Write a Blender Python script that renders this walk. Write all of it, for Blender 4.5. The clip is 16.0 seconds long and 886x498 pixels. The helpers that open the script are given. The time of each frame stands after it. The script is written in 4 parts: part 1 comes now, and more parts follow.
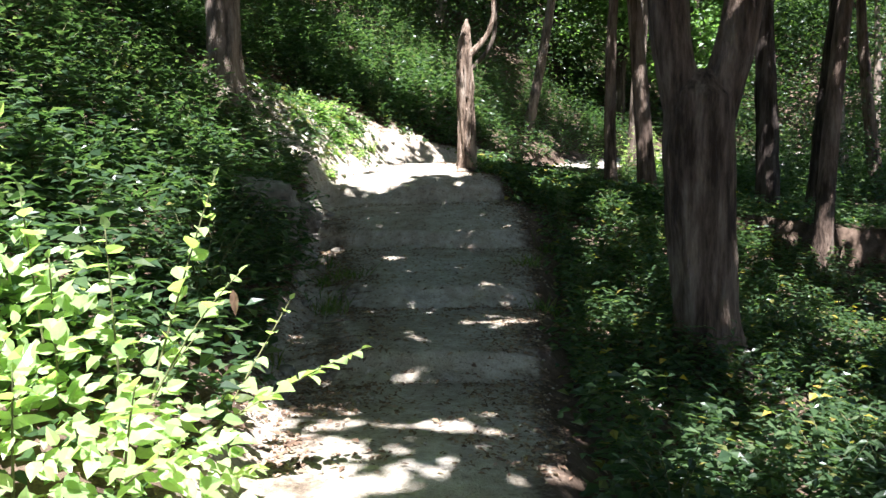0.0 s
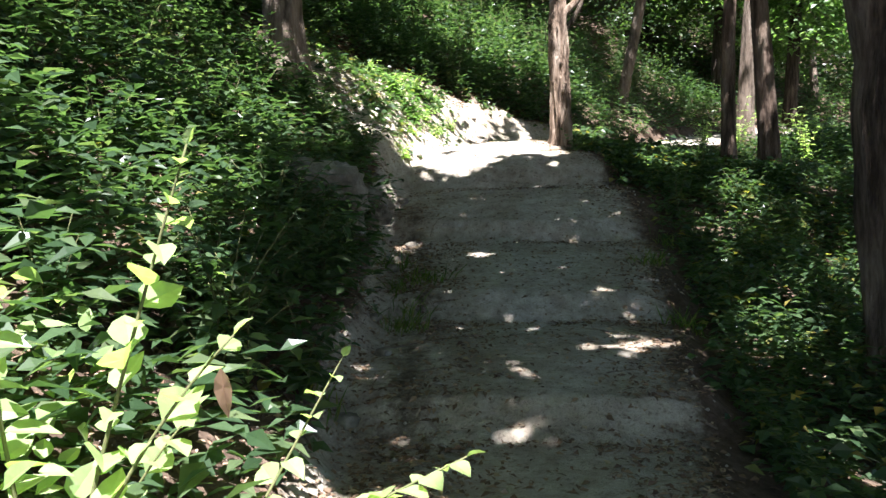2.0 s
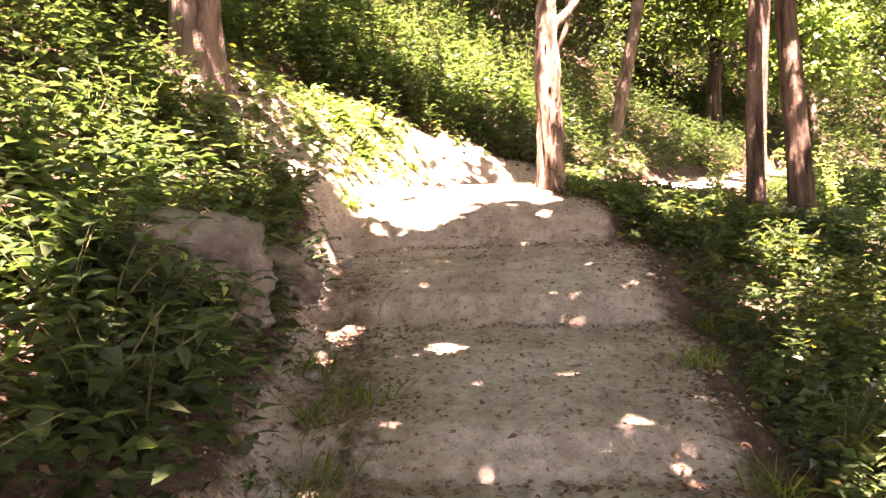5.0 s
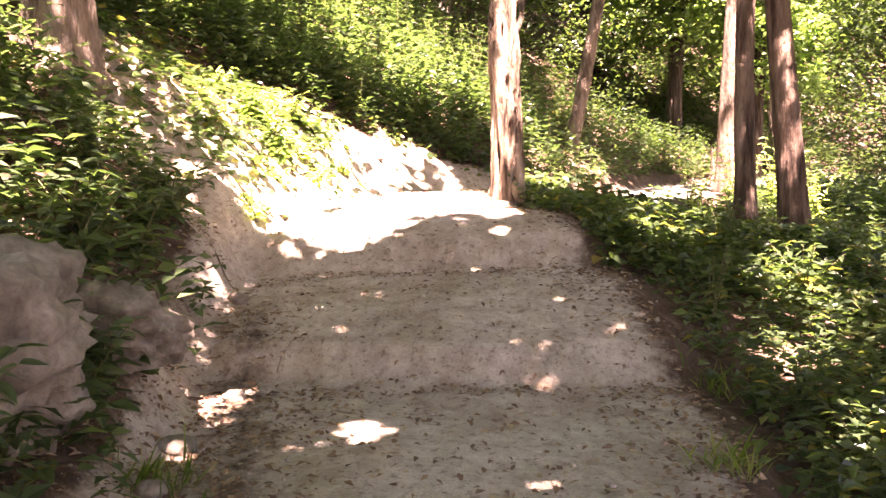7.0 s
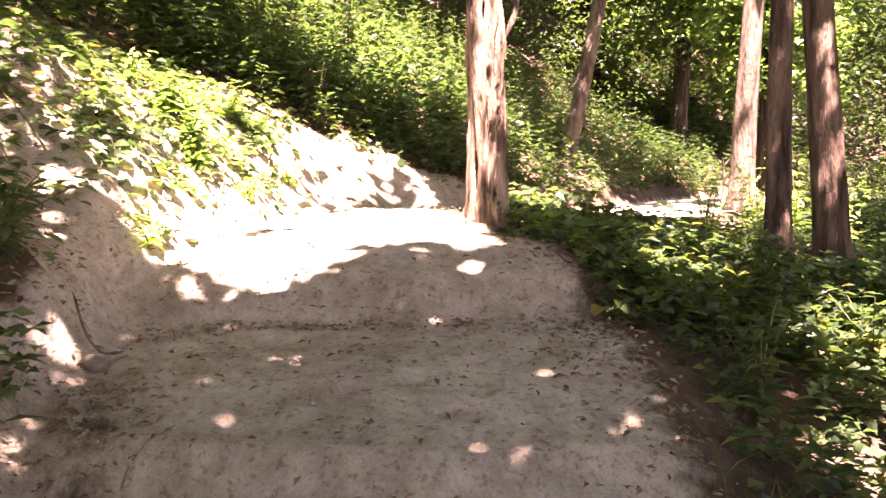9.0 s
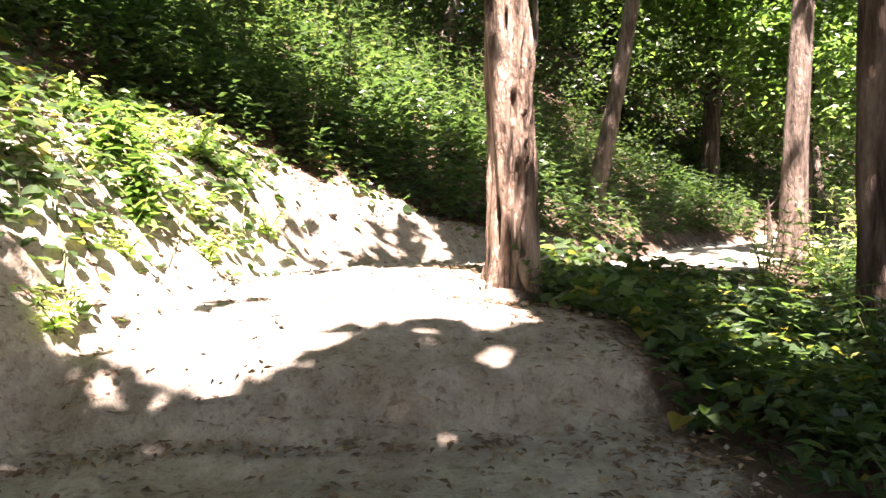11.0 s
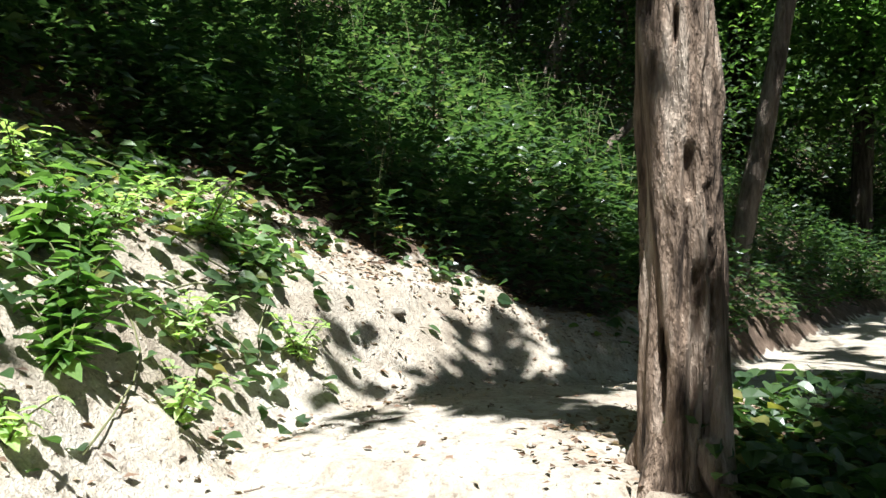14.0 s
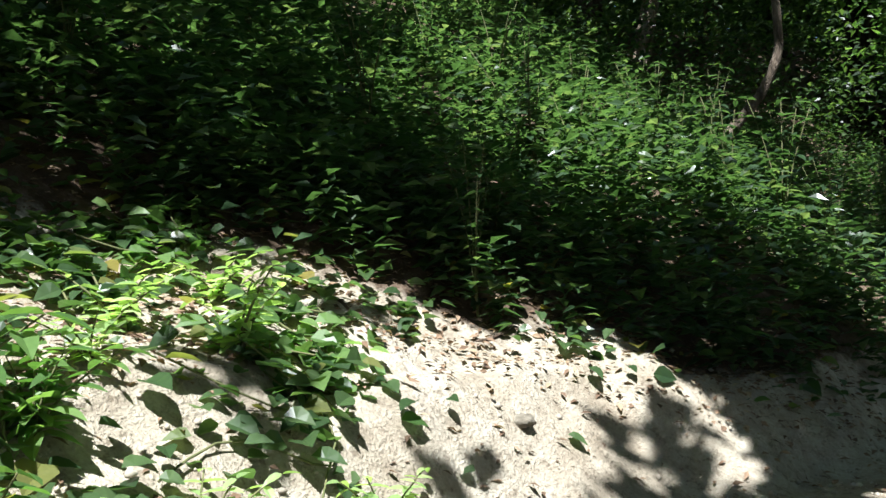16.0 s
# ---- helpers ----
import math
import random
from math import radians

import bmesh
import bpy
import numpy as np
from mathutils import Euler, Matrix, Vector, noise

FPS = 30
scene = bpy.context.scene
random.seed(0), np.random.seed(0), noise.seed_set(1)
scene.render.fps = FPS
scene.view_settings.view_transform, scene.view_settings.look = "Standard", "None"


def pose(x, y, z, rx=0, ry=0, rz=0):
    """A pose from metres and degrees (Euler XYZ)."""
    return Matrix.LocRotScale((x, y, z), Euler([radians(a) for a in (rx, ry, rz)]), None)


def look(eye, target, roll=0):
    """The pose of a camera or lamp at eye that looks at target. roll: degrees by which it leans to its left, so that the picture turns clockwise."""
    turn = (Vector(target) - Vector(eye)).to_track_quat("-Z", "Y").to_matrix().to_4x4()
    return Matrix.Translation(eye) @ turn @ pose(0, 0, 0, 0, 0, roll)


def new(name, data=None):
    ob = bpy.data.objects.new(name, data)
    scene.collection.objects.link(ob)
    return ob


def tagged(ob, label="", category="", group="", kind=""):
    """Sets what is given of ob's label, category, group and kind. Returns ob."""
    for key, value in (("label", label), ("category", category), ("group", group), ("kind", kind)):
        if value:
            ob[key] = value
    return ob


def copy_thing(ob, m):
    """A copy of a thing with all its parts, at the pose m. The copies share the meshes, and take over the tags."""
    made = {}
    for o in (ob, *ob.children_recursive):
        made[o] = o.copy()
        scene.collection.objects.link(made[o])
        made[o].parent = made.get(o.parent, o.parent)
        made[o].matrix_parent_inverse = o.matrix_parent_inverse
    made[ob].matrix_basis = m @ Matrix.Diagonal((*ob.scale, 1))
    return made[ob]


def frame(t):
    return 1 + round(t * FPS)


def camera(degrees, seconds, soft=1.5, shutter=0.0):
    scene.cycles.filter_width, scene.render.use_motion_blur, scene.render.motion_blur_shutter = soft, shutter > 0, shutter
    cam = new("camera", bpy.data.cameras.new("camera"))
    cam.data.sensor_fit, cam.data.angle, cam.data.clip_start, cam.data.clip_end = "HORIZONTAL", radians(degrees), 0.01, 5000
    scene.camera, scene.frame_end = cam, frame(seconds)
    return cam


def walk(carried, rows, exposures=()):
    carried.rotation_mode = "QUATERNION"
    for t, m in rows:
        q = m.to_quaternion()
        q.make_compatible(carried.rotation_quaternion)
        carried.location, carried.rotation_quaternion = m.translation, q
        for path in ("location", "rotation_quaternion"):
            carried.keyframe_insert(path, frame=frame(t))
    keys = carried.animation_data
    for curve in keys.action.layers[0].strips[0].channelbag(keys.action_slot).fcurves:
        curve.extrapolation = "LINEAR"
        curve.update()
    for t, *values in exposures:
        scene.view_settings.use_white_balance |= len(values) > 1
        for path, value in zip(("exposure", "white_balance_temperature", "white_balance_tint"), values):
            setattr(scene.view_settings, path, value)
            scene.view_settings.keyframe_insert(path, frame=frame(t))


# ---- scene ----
cam = camera(56.0, 16.0, soft=1.5)
METRES, EYE, TILT, LEAN, TURN = 12.0, 1.5, -5.0, 0.0, 0.0
ROWS = [
    (0.0, 0.0, 0.0, 0.0, -0.0, 0.0, 0.0),
    (0.5, -0.0052, 0.0335, 0.0022, 3.16, -0.61, -0.1),
    (1.0, -0.0089, 0.0641, 0.0012, 5.38, -1.27, 0.3),
    (1.5, -0.0184, 0.1008, 0.0071, 4.95, -1.26, 0.32),
    (2.0, -0.0199, 0.1377, 0.0088, 4.99, -1.14, 0.36),
    (2.5, -0.0182, 0.1675, 0.0148, 5.25, -0.84, 0.54),
    (3.0, -0.0214, 0.2074, 0.0195, 4.85, -0.32, 0.5),
    (3.5, -0.0208, 0.2357, 0.0195, 4.7, 0.41, 0.48),
    (4.0, -0.0177, 0.271, 0.0246, 4.99, 0.96, 0.32),
    (6.5, -0.0265, 0.4329, 0.0423, 0.18, 1.93, 0.41),
    (7.0, -0.0181, 0.471, 0.0491, -0.1, 1.9, 0.17),
    (7.5, -0.0107, 0.5004, 0.0521, -0.3, 2.15, 0.21),
    (8.0, -0.0058, 0.5368, 0.0585, -1.35, 1.93, -0.08),
    (8.5, 0.0008, 0.566, 0.0648, -0.84, 1.91, -0.72),
    (11.0, 0.0029, 0.7006, 0.089, 0.55, 5.01, -0.69),
    (11.5, 0.0044, 0.7219, 0.0887, 0.51, 5.28, -1.01),
    (12.0, 0.0127, 0.7602, 0.1028, 0.44, 5.79, -1.29),
    (12.5, 0.0124, 0.781, 0.1076, 0.86, 6.81, -1.2),
    (13.0, 0.0056, 0.8051, 0.1177, 0.72, 6.98, -1.08),
    (13.5, 0.0007, 0.8233, 0.1227, 1.48, 7.37, -1.46),
    (14.0, -0.0056, 0.8539, 0.1365, 7.14, 7.58, -2.0),
    (14.5, -0.0089, 0.8726, 0.1406, 10.28, 8.0, -1.58),
    (15.0, -0.0196, 0.9087, 0.1528, 10.83, 8.37, -1.2),
    (15.5, -0.0253, 0.9339, 0.1616, 10.85, 8.08, -0.79),
    (16.0, -0.0353, 0.9625, 0.1776, 13.56, 7.63, 2.3),
]
EXPOSURES = [(0.0, 2.35, 5700, 17), (1.5, 2.35, 5700, 17), (2.5, 2.7, 6300, 22), (3.2, 3.55, 7700, 44), (4.0, 4.1, 8500, 58), (6.5, 4.3, 8000, 60),
             (8.5, 4.05, 7800, 60), (11.0, 3.2, 6800, 36), (12.0, 2.5, 6200, 18), (13.0, 1.9, 5900, 12), (14.0, 1.6, 5700, 10), (16.0, 1.6, 5700, 8)]
walk(cam, [(t, pose(0, 0, EYE, TILT, LEAN, TURN) @ pose(METRES * x, METRES * y, METRES * z, 90 + pitch, roll, yaw)) for t, x, y, z, yaw, pitch, roll in ROWS], EXPOSURES)

# ---- world and sun ----
SUN = Vector((0.06, -0.42, 0.9)).normalized()
world = bpy.data.worlds.new("world")
scene.world = world
world.use_nodes = True
sky = world.node_tree.nodes.new("ShaderNodeTexSky")
sky.sky_type = "NISHITA"
sky.sun_disc = False
sky.sun_elevation = math.asin(SUN.z)
sky.sun_rotation = math.atan2(SUN.x, SUN.y)
back = world.node_tree.nodes["Background"]
back.inputs[1].default_value = 0.045
world.node_tree.links.new(sky.outputs[0], back.inputs[0])
sun = new("sun", bpy.data.lights.new("sun", "SUN"))
sun.data.energy, sun.data.angle, sun.data.color = 5.0, radians(0.53), (1.0, 0.95, 0.86)
sun.matrix_world = look(SUN * 60, (0, 0, 0))


# ---- materials ----
def material(name):
    m = bpy.data.materials.new(name)
    m.use_nodes = True
    nt = m.node_tree
    return m, nt, nt.nodes["Principled BSDF"]


def node(nt, kind, **values):
    n = nt.nodes.new(kind)
    for k, v in values.items():
        n.inputs[k.replace("_", " ")].default_value = v
    return n


def ramp(nt, fac, stops):
    n = nt.nodes.new("ShaderNodeValToRGB")
    while len(n.color_ramp.elements) < len(stops):
        n.color_ramp.elements.new(0.5)
    for e, (p, c) in zip(n.color_ramp.elements, stops):
        e.position, e.color = p, (*c, 1)
    nt.links.new(fac, n.inputs[0])
    return n.outputs[0]


def mixed(nt, fac, a, b, mode="MIX"):
    n = nt.nodes.new("ShaderNodeMix")
    n.data_type, n.blend_type = "RGBA", mode
    for sock, v in ((n.inputs[0], fac), (n.inputs[6], a), (n.inputs[7], b)):
        if isinstance(v, (int, float)):
            sock.default_value = v
        elif isinstance(v, tuple):
            sock.default_value = (*v, 1)
        else:
            nt.links.new(v, sock)
    return n.outputs[2]


def coords(nt, scale):
    tc = nt.nodes.new("ShaderNodeTexCoord")
    mp = nt.nodes.new("ShaderNodeMapping")
    mp.inputs["Scale"].default_value = scale
    nt.links.new(tc.outputs["Object"], mp.inputs[0])
    return mp.outputs[0]


def noisy(nt, scale, detail=6, rough=0.6, stretch=(1, 1, 1)):
    n = node(nt, "ShaderNodeTexNoise", Scale=scale, Detail=detail, Roughness=rough)
    nt.links.new(coords(nt, stretch), n.inputs["Vector"])
    return n.outputs["Fac"]


def bumped(nt, bsdf, height, strength, distance):
    b = node(nt, "ShaderNodeBump", Strength=strength, Distance=distance)
    nt.links.new(height, b.inputs["Height"])
    nt.links.new(b.outputs[0], bsdf.inputs["Normal"])


def earth():
    """Packed clay on the path and the cut bank, dark humus elsewhere, blended by the mesh's own soil map."""
    m, nt, p = material("earth")
    at = nt.nodes.new("ShaderNodeAttribute")
    at.attribute_name = "clay"
    big, fine, crumb = noisy(nt, 1.3), noisy(nt, 9, 8, 0.7), noisy(nt, 70, 4, 0.6)
    clay = ramp(nt, big, [(0.3, (0.36, 0.305, 0.23)), (0.5, (0.51, 0.46, 0.37)), (0.72, (0.62, 0.58, 0.5))])
    clay = mixed(nt, 0.65, clay, ramp(nt, fine, [(0.35, (0.45, 0.4, 0.36)), (0.65, (1, 1, 1))]), "MULTIPLY")
    spots = noisy(nt, 26, 5, 0.7)
    clay = mixed(nt, 0.55, clay, ramp(nt, spots, [(0.36, (0.3, 0.25, 0.2)), (0.46, (1, 1, 1))]), "MULTIPLY")
    humus = ramp(nt, fine, [(0.3, (0.05, 0.034, 0.023)), (0.55, (0.12, 0.085, 0.06)), (0.75, (0.22, 0.165, 0.12))])
    wob = nt.nodes.new("ShaderNodeMath")
    wob.operation = "MULTIPLY_ADD"
    nt.links.new(fine, wob.inputs[0])
    wob.inputs[1].default_value = 0.7
    nt.links.new(at.outputs["Fac"], wob.inputs[2])
    mask = ramp(nt, wob.outputs[0], [(0.68, (0, 0, 0)), (0.98, (1, 1, 1))])
    col = mixed(nt, mask, humus, clay)
    col = mixed(nt, 0.3, col, ramp(nt, crumb, [(0.35, (0.5, 0.46, 0.42)), (0.6, (1, 1, 1))]), "MULTIPLY")
    nt.links.new(col, p.inputs["Base Color"])
    p.inputs["Roughness"].default_value = 0.95
    p.inputs["Specular IOR Level"].default_value = 0.15
    add = nt.nodes.new("ShaderNodeMath")
    nt.links.new(fine, add.inputs[0])
    nt.links.new(crumb, add.inputs[1])
    bumped(nt, p, add.outputs[0], 0.8, 0.026)
    return m


def bark(name, dark, mid, light, scale=9.0, stretch=0.16):
    m, nt, p = material(name)
    lines, blot, grain = noisy(nt, scale, 7, 0.65, (1, 1, stretch)), noisy(nt, 2.2, 4), noisy(nt, scale * 6, 4, 0.6, (1, 1, 0.2))
    col = ramp(nt, lines, [(0.38, dark), (0.5, mid), (0.64, light)])
    col = mixed(nt, 0.5, col, ramp(nt, blot, [(0.35, (0.55, 0.5, 0.46)), (0.65, (1, 1, 1))]), "MULTIPLY")
    col = mixed(nt, 0.4, col, ramp(nt, grain, [(0.35, (0.45, 0.42, 0.4)), (0.6, (1, 1, 1))]), "MULTIPLY")
    nt.links.new(col, p.inputs["Base Color"])
    p.inputs["Roughness"].default_value = 0.9
    p.inputs["Specular IOR Level"].default_value = 0.2
    add = nt.nodes.new("ShaderNodeMath")
    nt.links.new(lines, add.inputs[0])
    nt.links.new(grain, add.inputs[1])
    bumped(nt, p, add.outputs[0], 1.0, 0.05)
    return m


def leaf(name, stops, rough=0.45, through_light=0.45, gain=2.2):
    """Leaf blade: a waxy top and light that shines through it, the green varying leaf by leaf."""
    m, nt, p = material(name)
    geo = nt.nodes.new("ShaderNodeNewGeometry")
    col = ramp(nt, geo.outputs["Random Per Island"], stops)
    col = mixed(nt, 0.35, col, ramp(nt, noisy(nt, 40, 3), [(0.3, (0.6, 0.6, 0.55)), (0.7, (1, 1, 1))]), "MULTIPLY")
    nt.links.new(col, p.inputs["Base Color"])
    p.inputs["Roughness"].default_value = rough
    p.inputs["Specular IOR Level"].default_value = 0.4
    tr = nt.nodes.new("ShaderNodeBsdfTranslucent")
    nt.links.new(mixed(nt, 1.0, col, (gain * 0.9, gain, gain * 0.42), "MULTIPLY"), tr.inputs[0])
    ms = nt.nodes.new("ShaderNodeMixShader")
    ms.inputs[0].default_value = through_light
    out = nt.nodes["Material Output"]
    nt.links.new(p.outputs[0], ms.inputs[1])
    nt.links.new(tr.outputs[0], ms.inputs[2])
    nt.links.new(ms.outputs[0], out.inputs[0])
    return m


def plain(name, stops, scale=6.0, rough=0.9, dist=0.01):
    m, nt, p = material(name)
    f = noisy(nt, scale, 8, 0.65)
    nt.links.new(mixed(nt, 0.5, ramp(nt, f, stops), ramp(nt, noisy(nt, scale * 7, 4), [(0.3, (0.55, 0.55, 0.52)), (0.65, (1, 1, 1))]), "MULTIPLY"), p.inputs["Base Color"])
    p.inputs["Roughness"].default_value = rough
    bumped(nt, p, f, 0.8, dist)
    return m


EARTH = earth()
BARK_SNAG = bark("weathered_juniper_wood", (0.025, 0.016, 0.01), (0.28, 0.205, 0.145), (0.5, 0.415, 0.325), 9.0, 0.16)
BARK_CEDAR = bark("cedar_bark", (0.05, 0.035, 0.025), (0.16, 0.115, 0.085), (0.29, 0.225, 0.17), 8.0, 0.15)
BARK_DARK = bark("dark_bark", (0.02, 0.015, 0.011), (0.06, 0.046, 0.036), (0.13, 0.105, 0.085), 11.0, 0.14)
BARK_PALE = bark("pale_bark", (0.1, 0.08, 0.06), (0.24, 0.19, 0.145), (0.36, 0.3, 0.24), 9.0, 0.2)
LEAF_HERB = leaf("herb_leaf", [(0.0, (0.0302, 0.0576, 0.0259)), (0.4, (0.0468, 0.0864, 0.0396)), (0.8, (0.072, 0.119, 0.054)), (1.0, (0.122, 0.158, 0.0792))], 0.3)
LEAF_IVY = leaf("ivy_leaf", [(0.0, (0.0306, 0.0578, 0.0255)), (0.5, (0.0553, 0.0978, 0.0408)), (0.9, (0.0935, 0.145, 0.0595)), (1.0, (0.238, 0.196, 0.051))], 0.3)
# Paler than real leaves: the glare of full sun is put into this green.
LEAF_BUSH_LIT = leaf("bush_leaf_lit", [(0.0, (0.221, 0.325, 0.13)), (0.5, (0.312, 0.416, 0.182)), (1.0, (0.429, 0.52, 0.26))], 0.3)
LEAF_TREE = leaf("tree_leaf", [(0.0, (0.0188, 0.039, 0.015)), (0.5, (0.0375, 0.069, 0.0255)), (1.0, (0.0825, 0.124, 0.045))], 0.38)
LEAF_DRY = leaf("dry_leaf", [(0.0, (0.09, 0.056, 0.036)), (0.5, (0.2, 0.125, 0.078)), (0.85, (0.32, 0.22, 0.145)), (1.0, (0.42, 0.33, 0.22))], 0.8, 0.12, 1.3)
STRAW = leaf("dry_straw", [(0.0, (0.2, 0.15, 0.08)), (1.0, (0.38, 0.31, 0.18))], 0.8, 0.2, 1.3)
GRASS = leaf("grass_blade", [(0.0, (0.05, 0.1, 0.022)), (0.6, (0.1, 0.16, 0.04)), (1.0, (0.22, 0.22, 0.08))], 0.5)
STEM = plain("green_stem", [(0.3, (0.08, 0.1, 0.03)), (0.7, (0.17, 0.16, 0.07))], 20)
TWIG = plain("dead_twig", [(0.3, (0.13, 0.09, 0.06)), (0.7, (0.3, 0.24, 0.18))], 20)
STONE = plain("clay_stone", [(0.3, (0.09, 0.075, 0.055)), (0.48, (0.2, 0.175, 0.135)), (0.68, (0.34, 0.31, 0.25))], 5, 0.95, 0.06)

# ---- the lie of the land ----
rng = np.random.default_rng(7)
# centre line of the trail: x, y, height, half width to the left, half width to the right, height of the cut bank
TRAIL = np.array([
    (0.0, -9.0, -0.15, 0.8, 0.8, 0.25), (-0.05, -3.0, -0.05, 0.8, 0.75, 0.3), (-0.1, 0.0, 0.0, 0.7, 0.65, 0.22), (-0.12, 3.3, 0.02, 0.7, 0.6, 0.35),
    (-0.12, 5.2, 0.08, 0.8, 0.72, 0.28), (-0.12, 6.8, 0.19, 0.95, 0.95, 0.32), (-0.12, 8.5, 0.36, 1.1, 1.1, 0.4), (-0.12, 9.5, 0.52, 1.25, 1.2, 0.45),
    (-0.15, 10.4, 0.72, 1.35, 1.25, 0.42), (-0.18, 11.3, 1.04, 1.36, 1.22, 0.45), (-0.2, 12.2, 1.40, 1.05, 1.05, 0.5), (-0.2, 13.0, 1.58, 0.88, 0.62, 0.6),
    (-0.1, 13.7, 1.66, 0.85, 0.45, 0.62), (0.2, 14.25, 1.68, 0.85, 0.55, 0.6), (0.75, 14.9, 1.66, 0.75, 0.7, 0.52), (1.35, 15.75, 1.62, 0.72, 0.75, 0.5),
    (1.95, 16.8, 1.6, 0.75, 0.8, 0.5), (2.6, 17.9, 1.62, 0.8, 0.9, 0.5), (3.4, 19.3, 1.71, 0.8, 1.0, 0.4), (4.3, 21.0, 1.84, 0.9, 1.0, 0.3),
    (5.5, 22.8, 1.93, 0.95, 1.0, 0.3), (8.0, 25.5, 1.95, 0.9, 0.9, 0.5), (14.0, 31.0, 2.1, 0.9, 0.9, 0.4)])
_cum = np.concatenate([[0], np.cumsum(np.hypot(np.diff(TRAIL[:, 0]), np.diff(TRAIL[:, 1])))])
_s = np.linspace(0, _cum[-1], 700)


def _smooth(a, k=13):
    pad = np.concatenate([np.repeat(a[:1], k // 2), a, np.repeat(a[-1:], k // 2)])
    return np.convolve(pad, np.ones(k) / k, "valid")


LINE = np.stack([_smooth(np.interp(_s, _cum, TRAIL[:, i])) for i in range(6)], 1)
_t = np.gradient(LINE[:, :2], axis=0)
_t /= np.linalg.norm(_t, axis=1)[:, None]
# places along the trail (by y) where an earth step drops to the tread before it
STEPS = (5.6, 7.7, 10.05, 11.55)


def wave(x, y, k, seed):
    """Smooth uneven ground, made of a few crossed sines."""
    r = np.random.default_rng(seed)
    out = np.zeros_like(x)
    for i in range(6):
        a, f, p = r.uniform(0, 6.28), k * r.uniform(0.6, 1.9), r.uniform(0, 6.28)
        out += np.sin((x * np.cos(a) + y * np.sin(a)) * f + p + 1.3 * np.sin((x * np.sin(a) - y * np.cos(a)) * f * 0.7 + p))
    return out / 6


def slipped(y):
    """How far the bank has slipped and lies bare, 0 to 1, by y along the trail."""
    return np.clip((y - 11.0) / 1.0, 0, 1) * np.clip((17.1 - y) / 1.2, 0, 1)


def slip_reach(y):
    """How far up from the foot of the bank the slipped ground reaches, by y."""
    return slipped(y) * (0.68 + 1.5 * np.clip((15.5 - y) / 0.7, 0, 1))


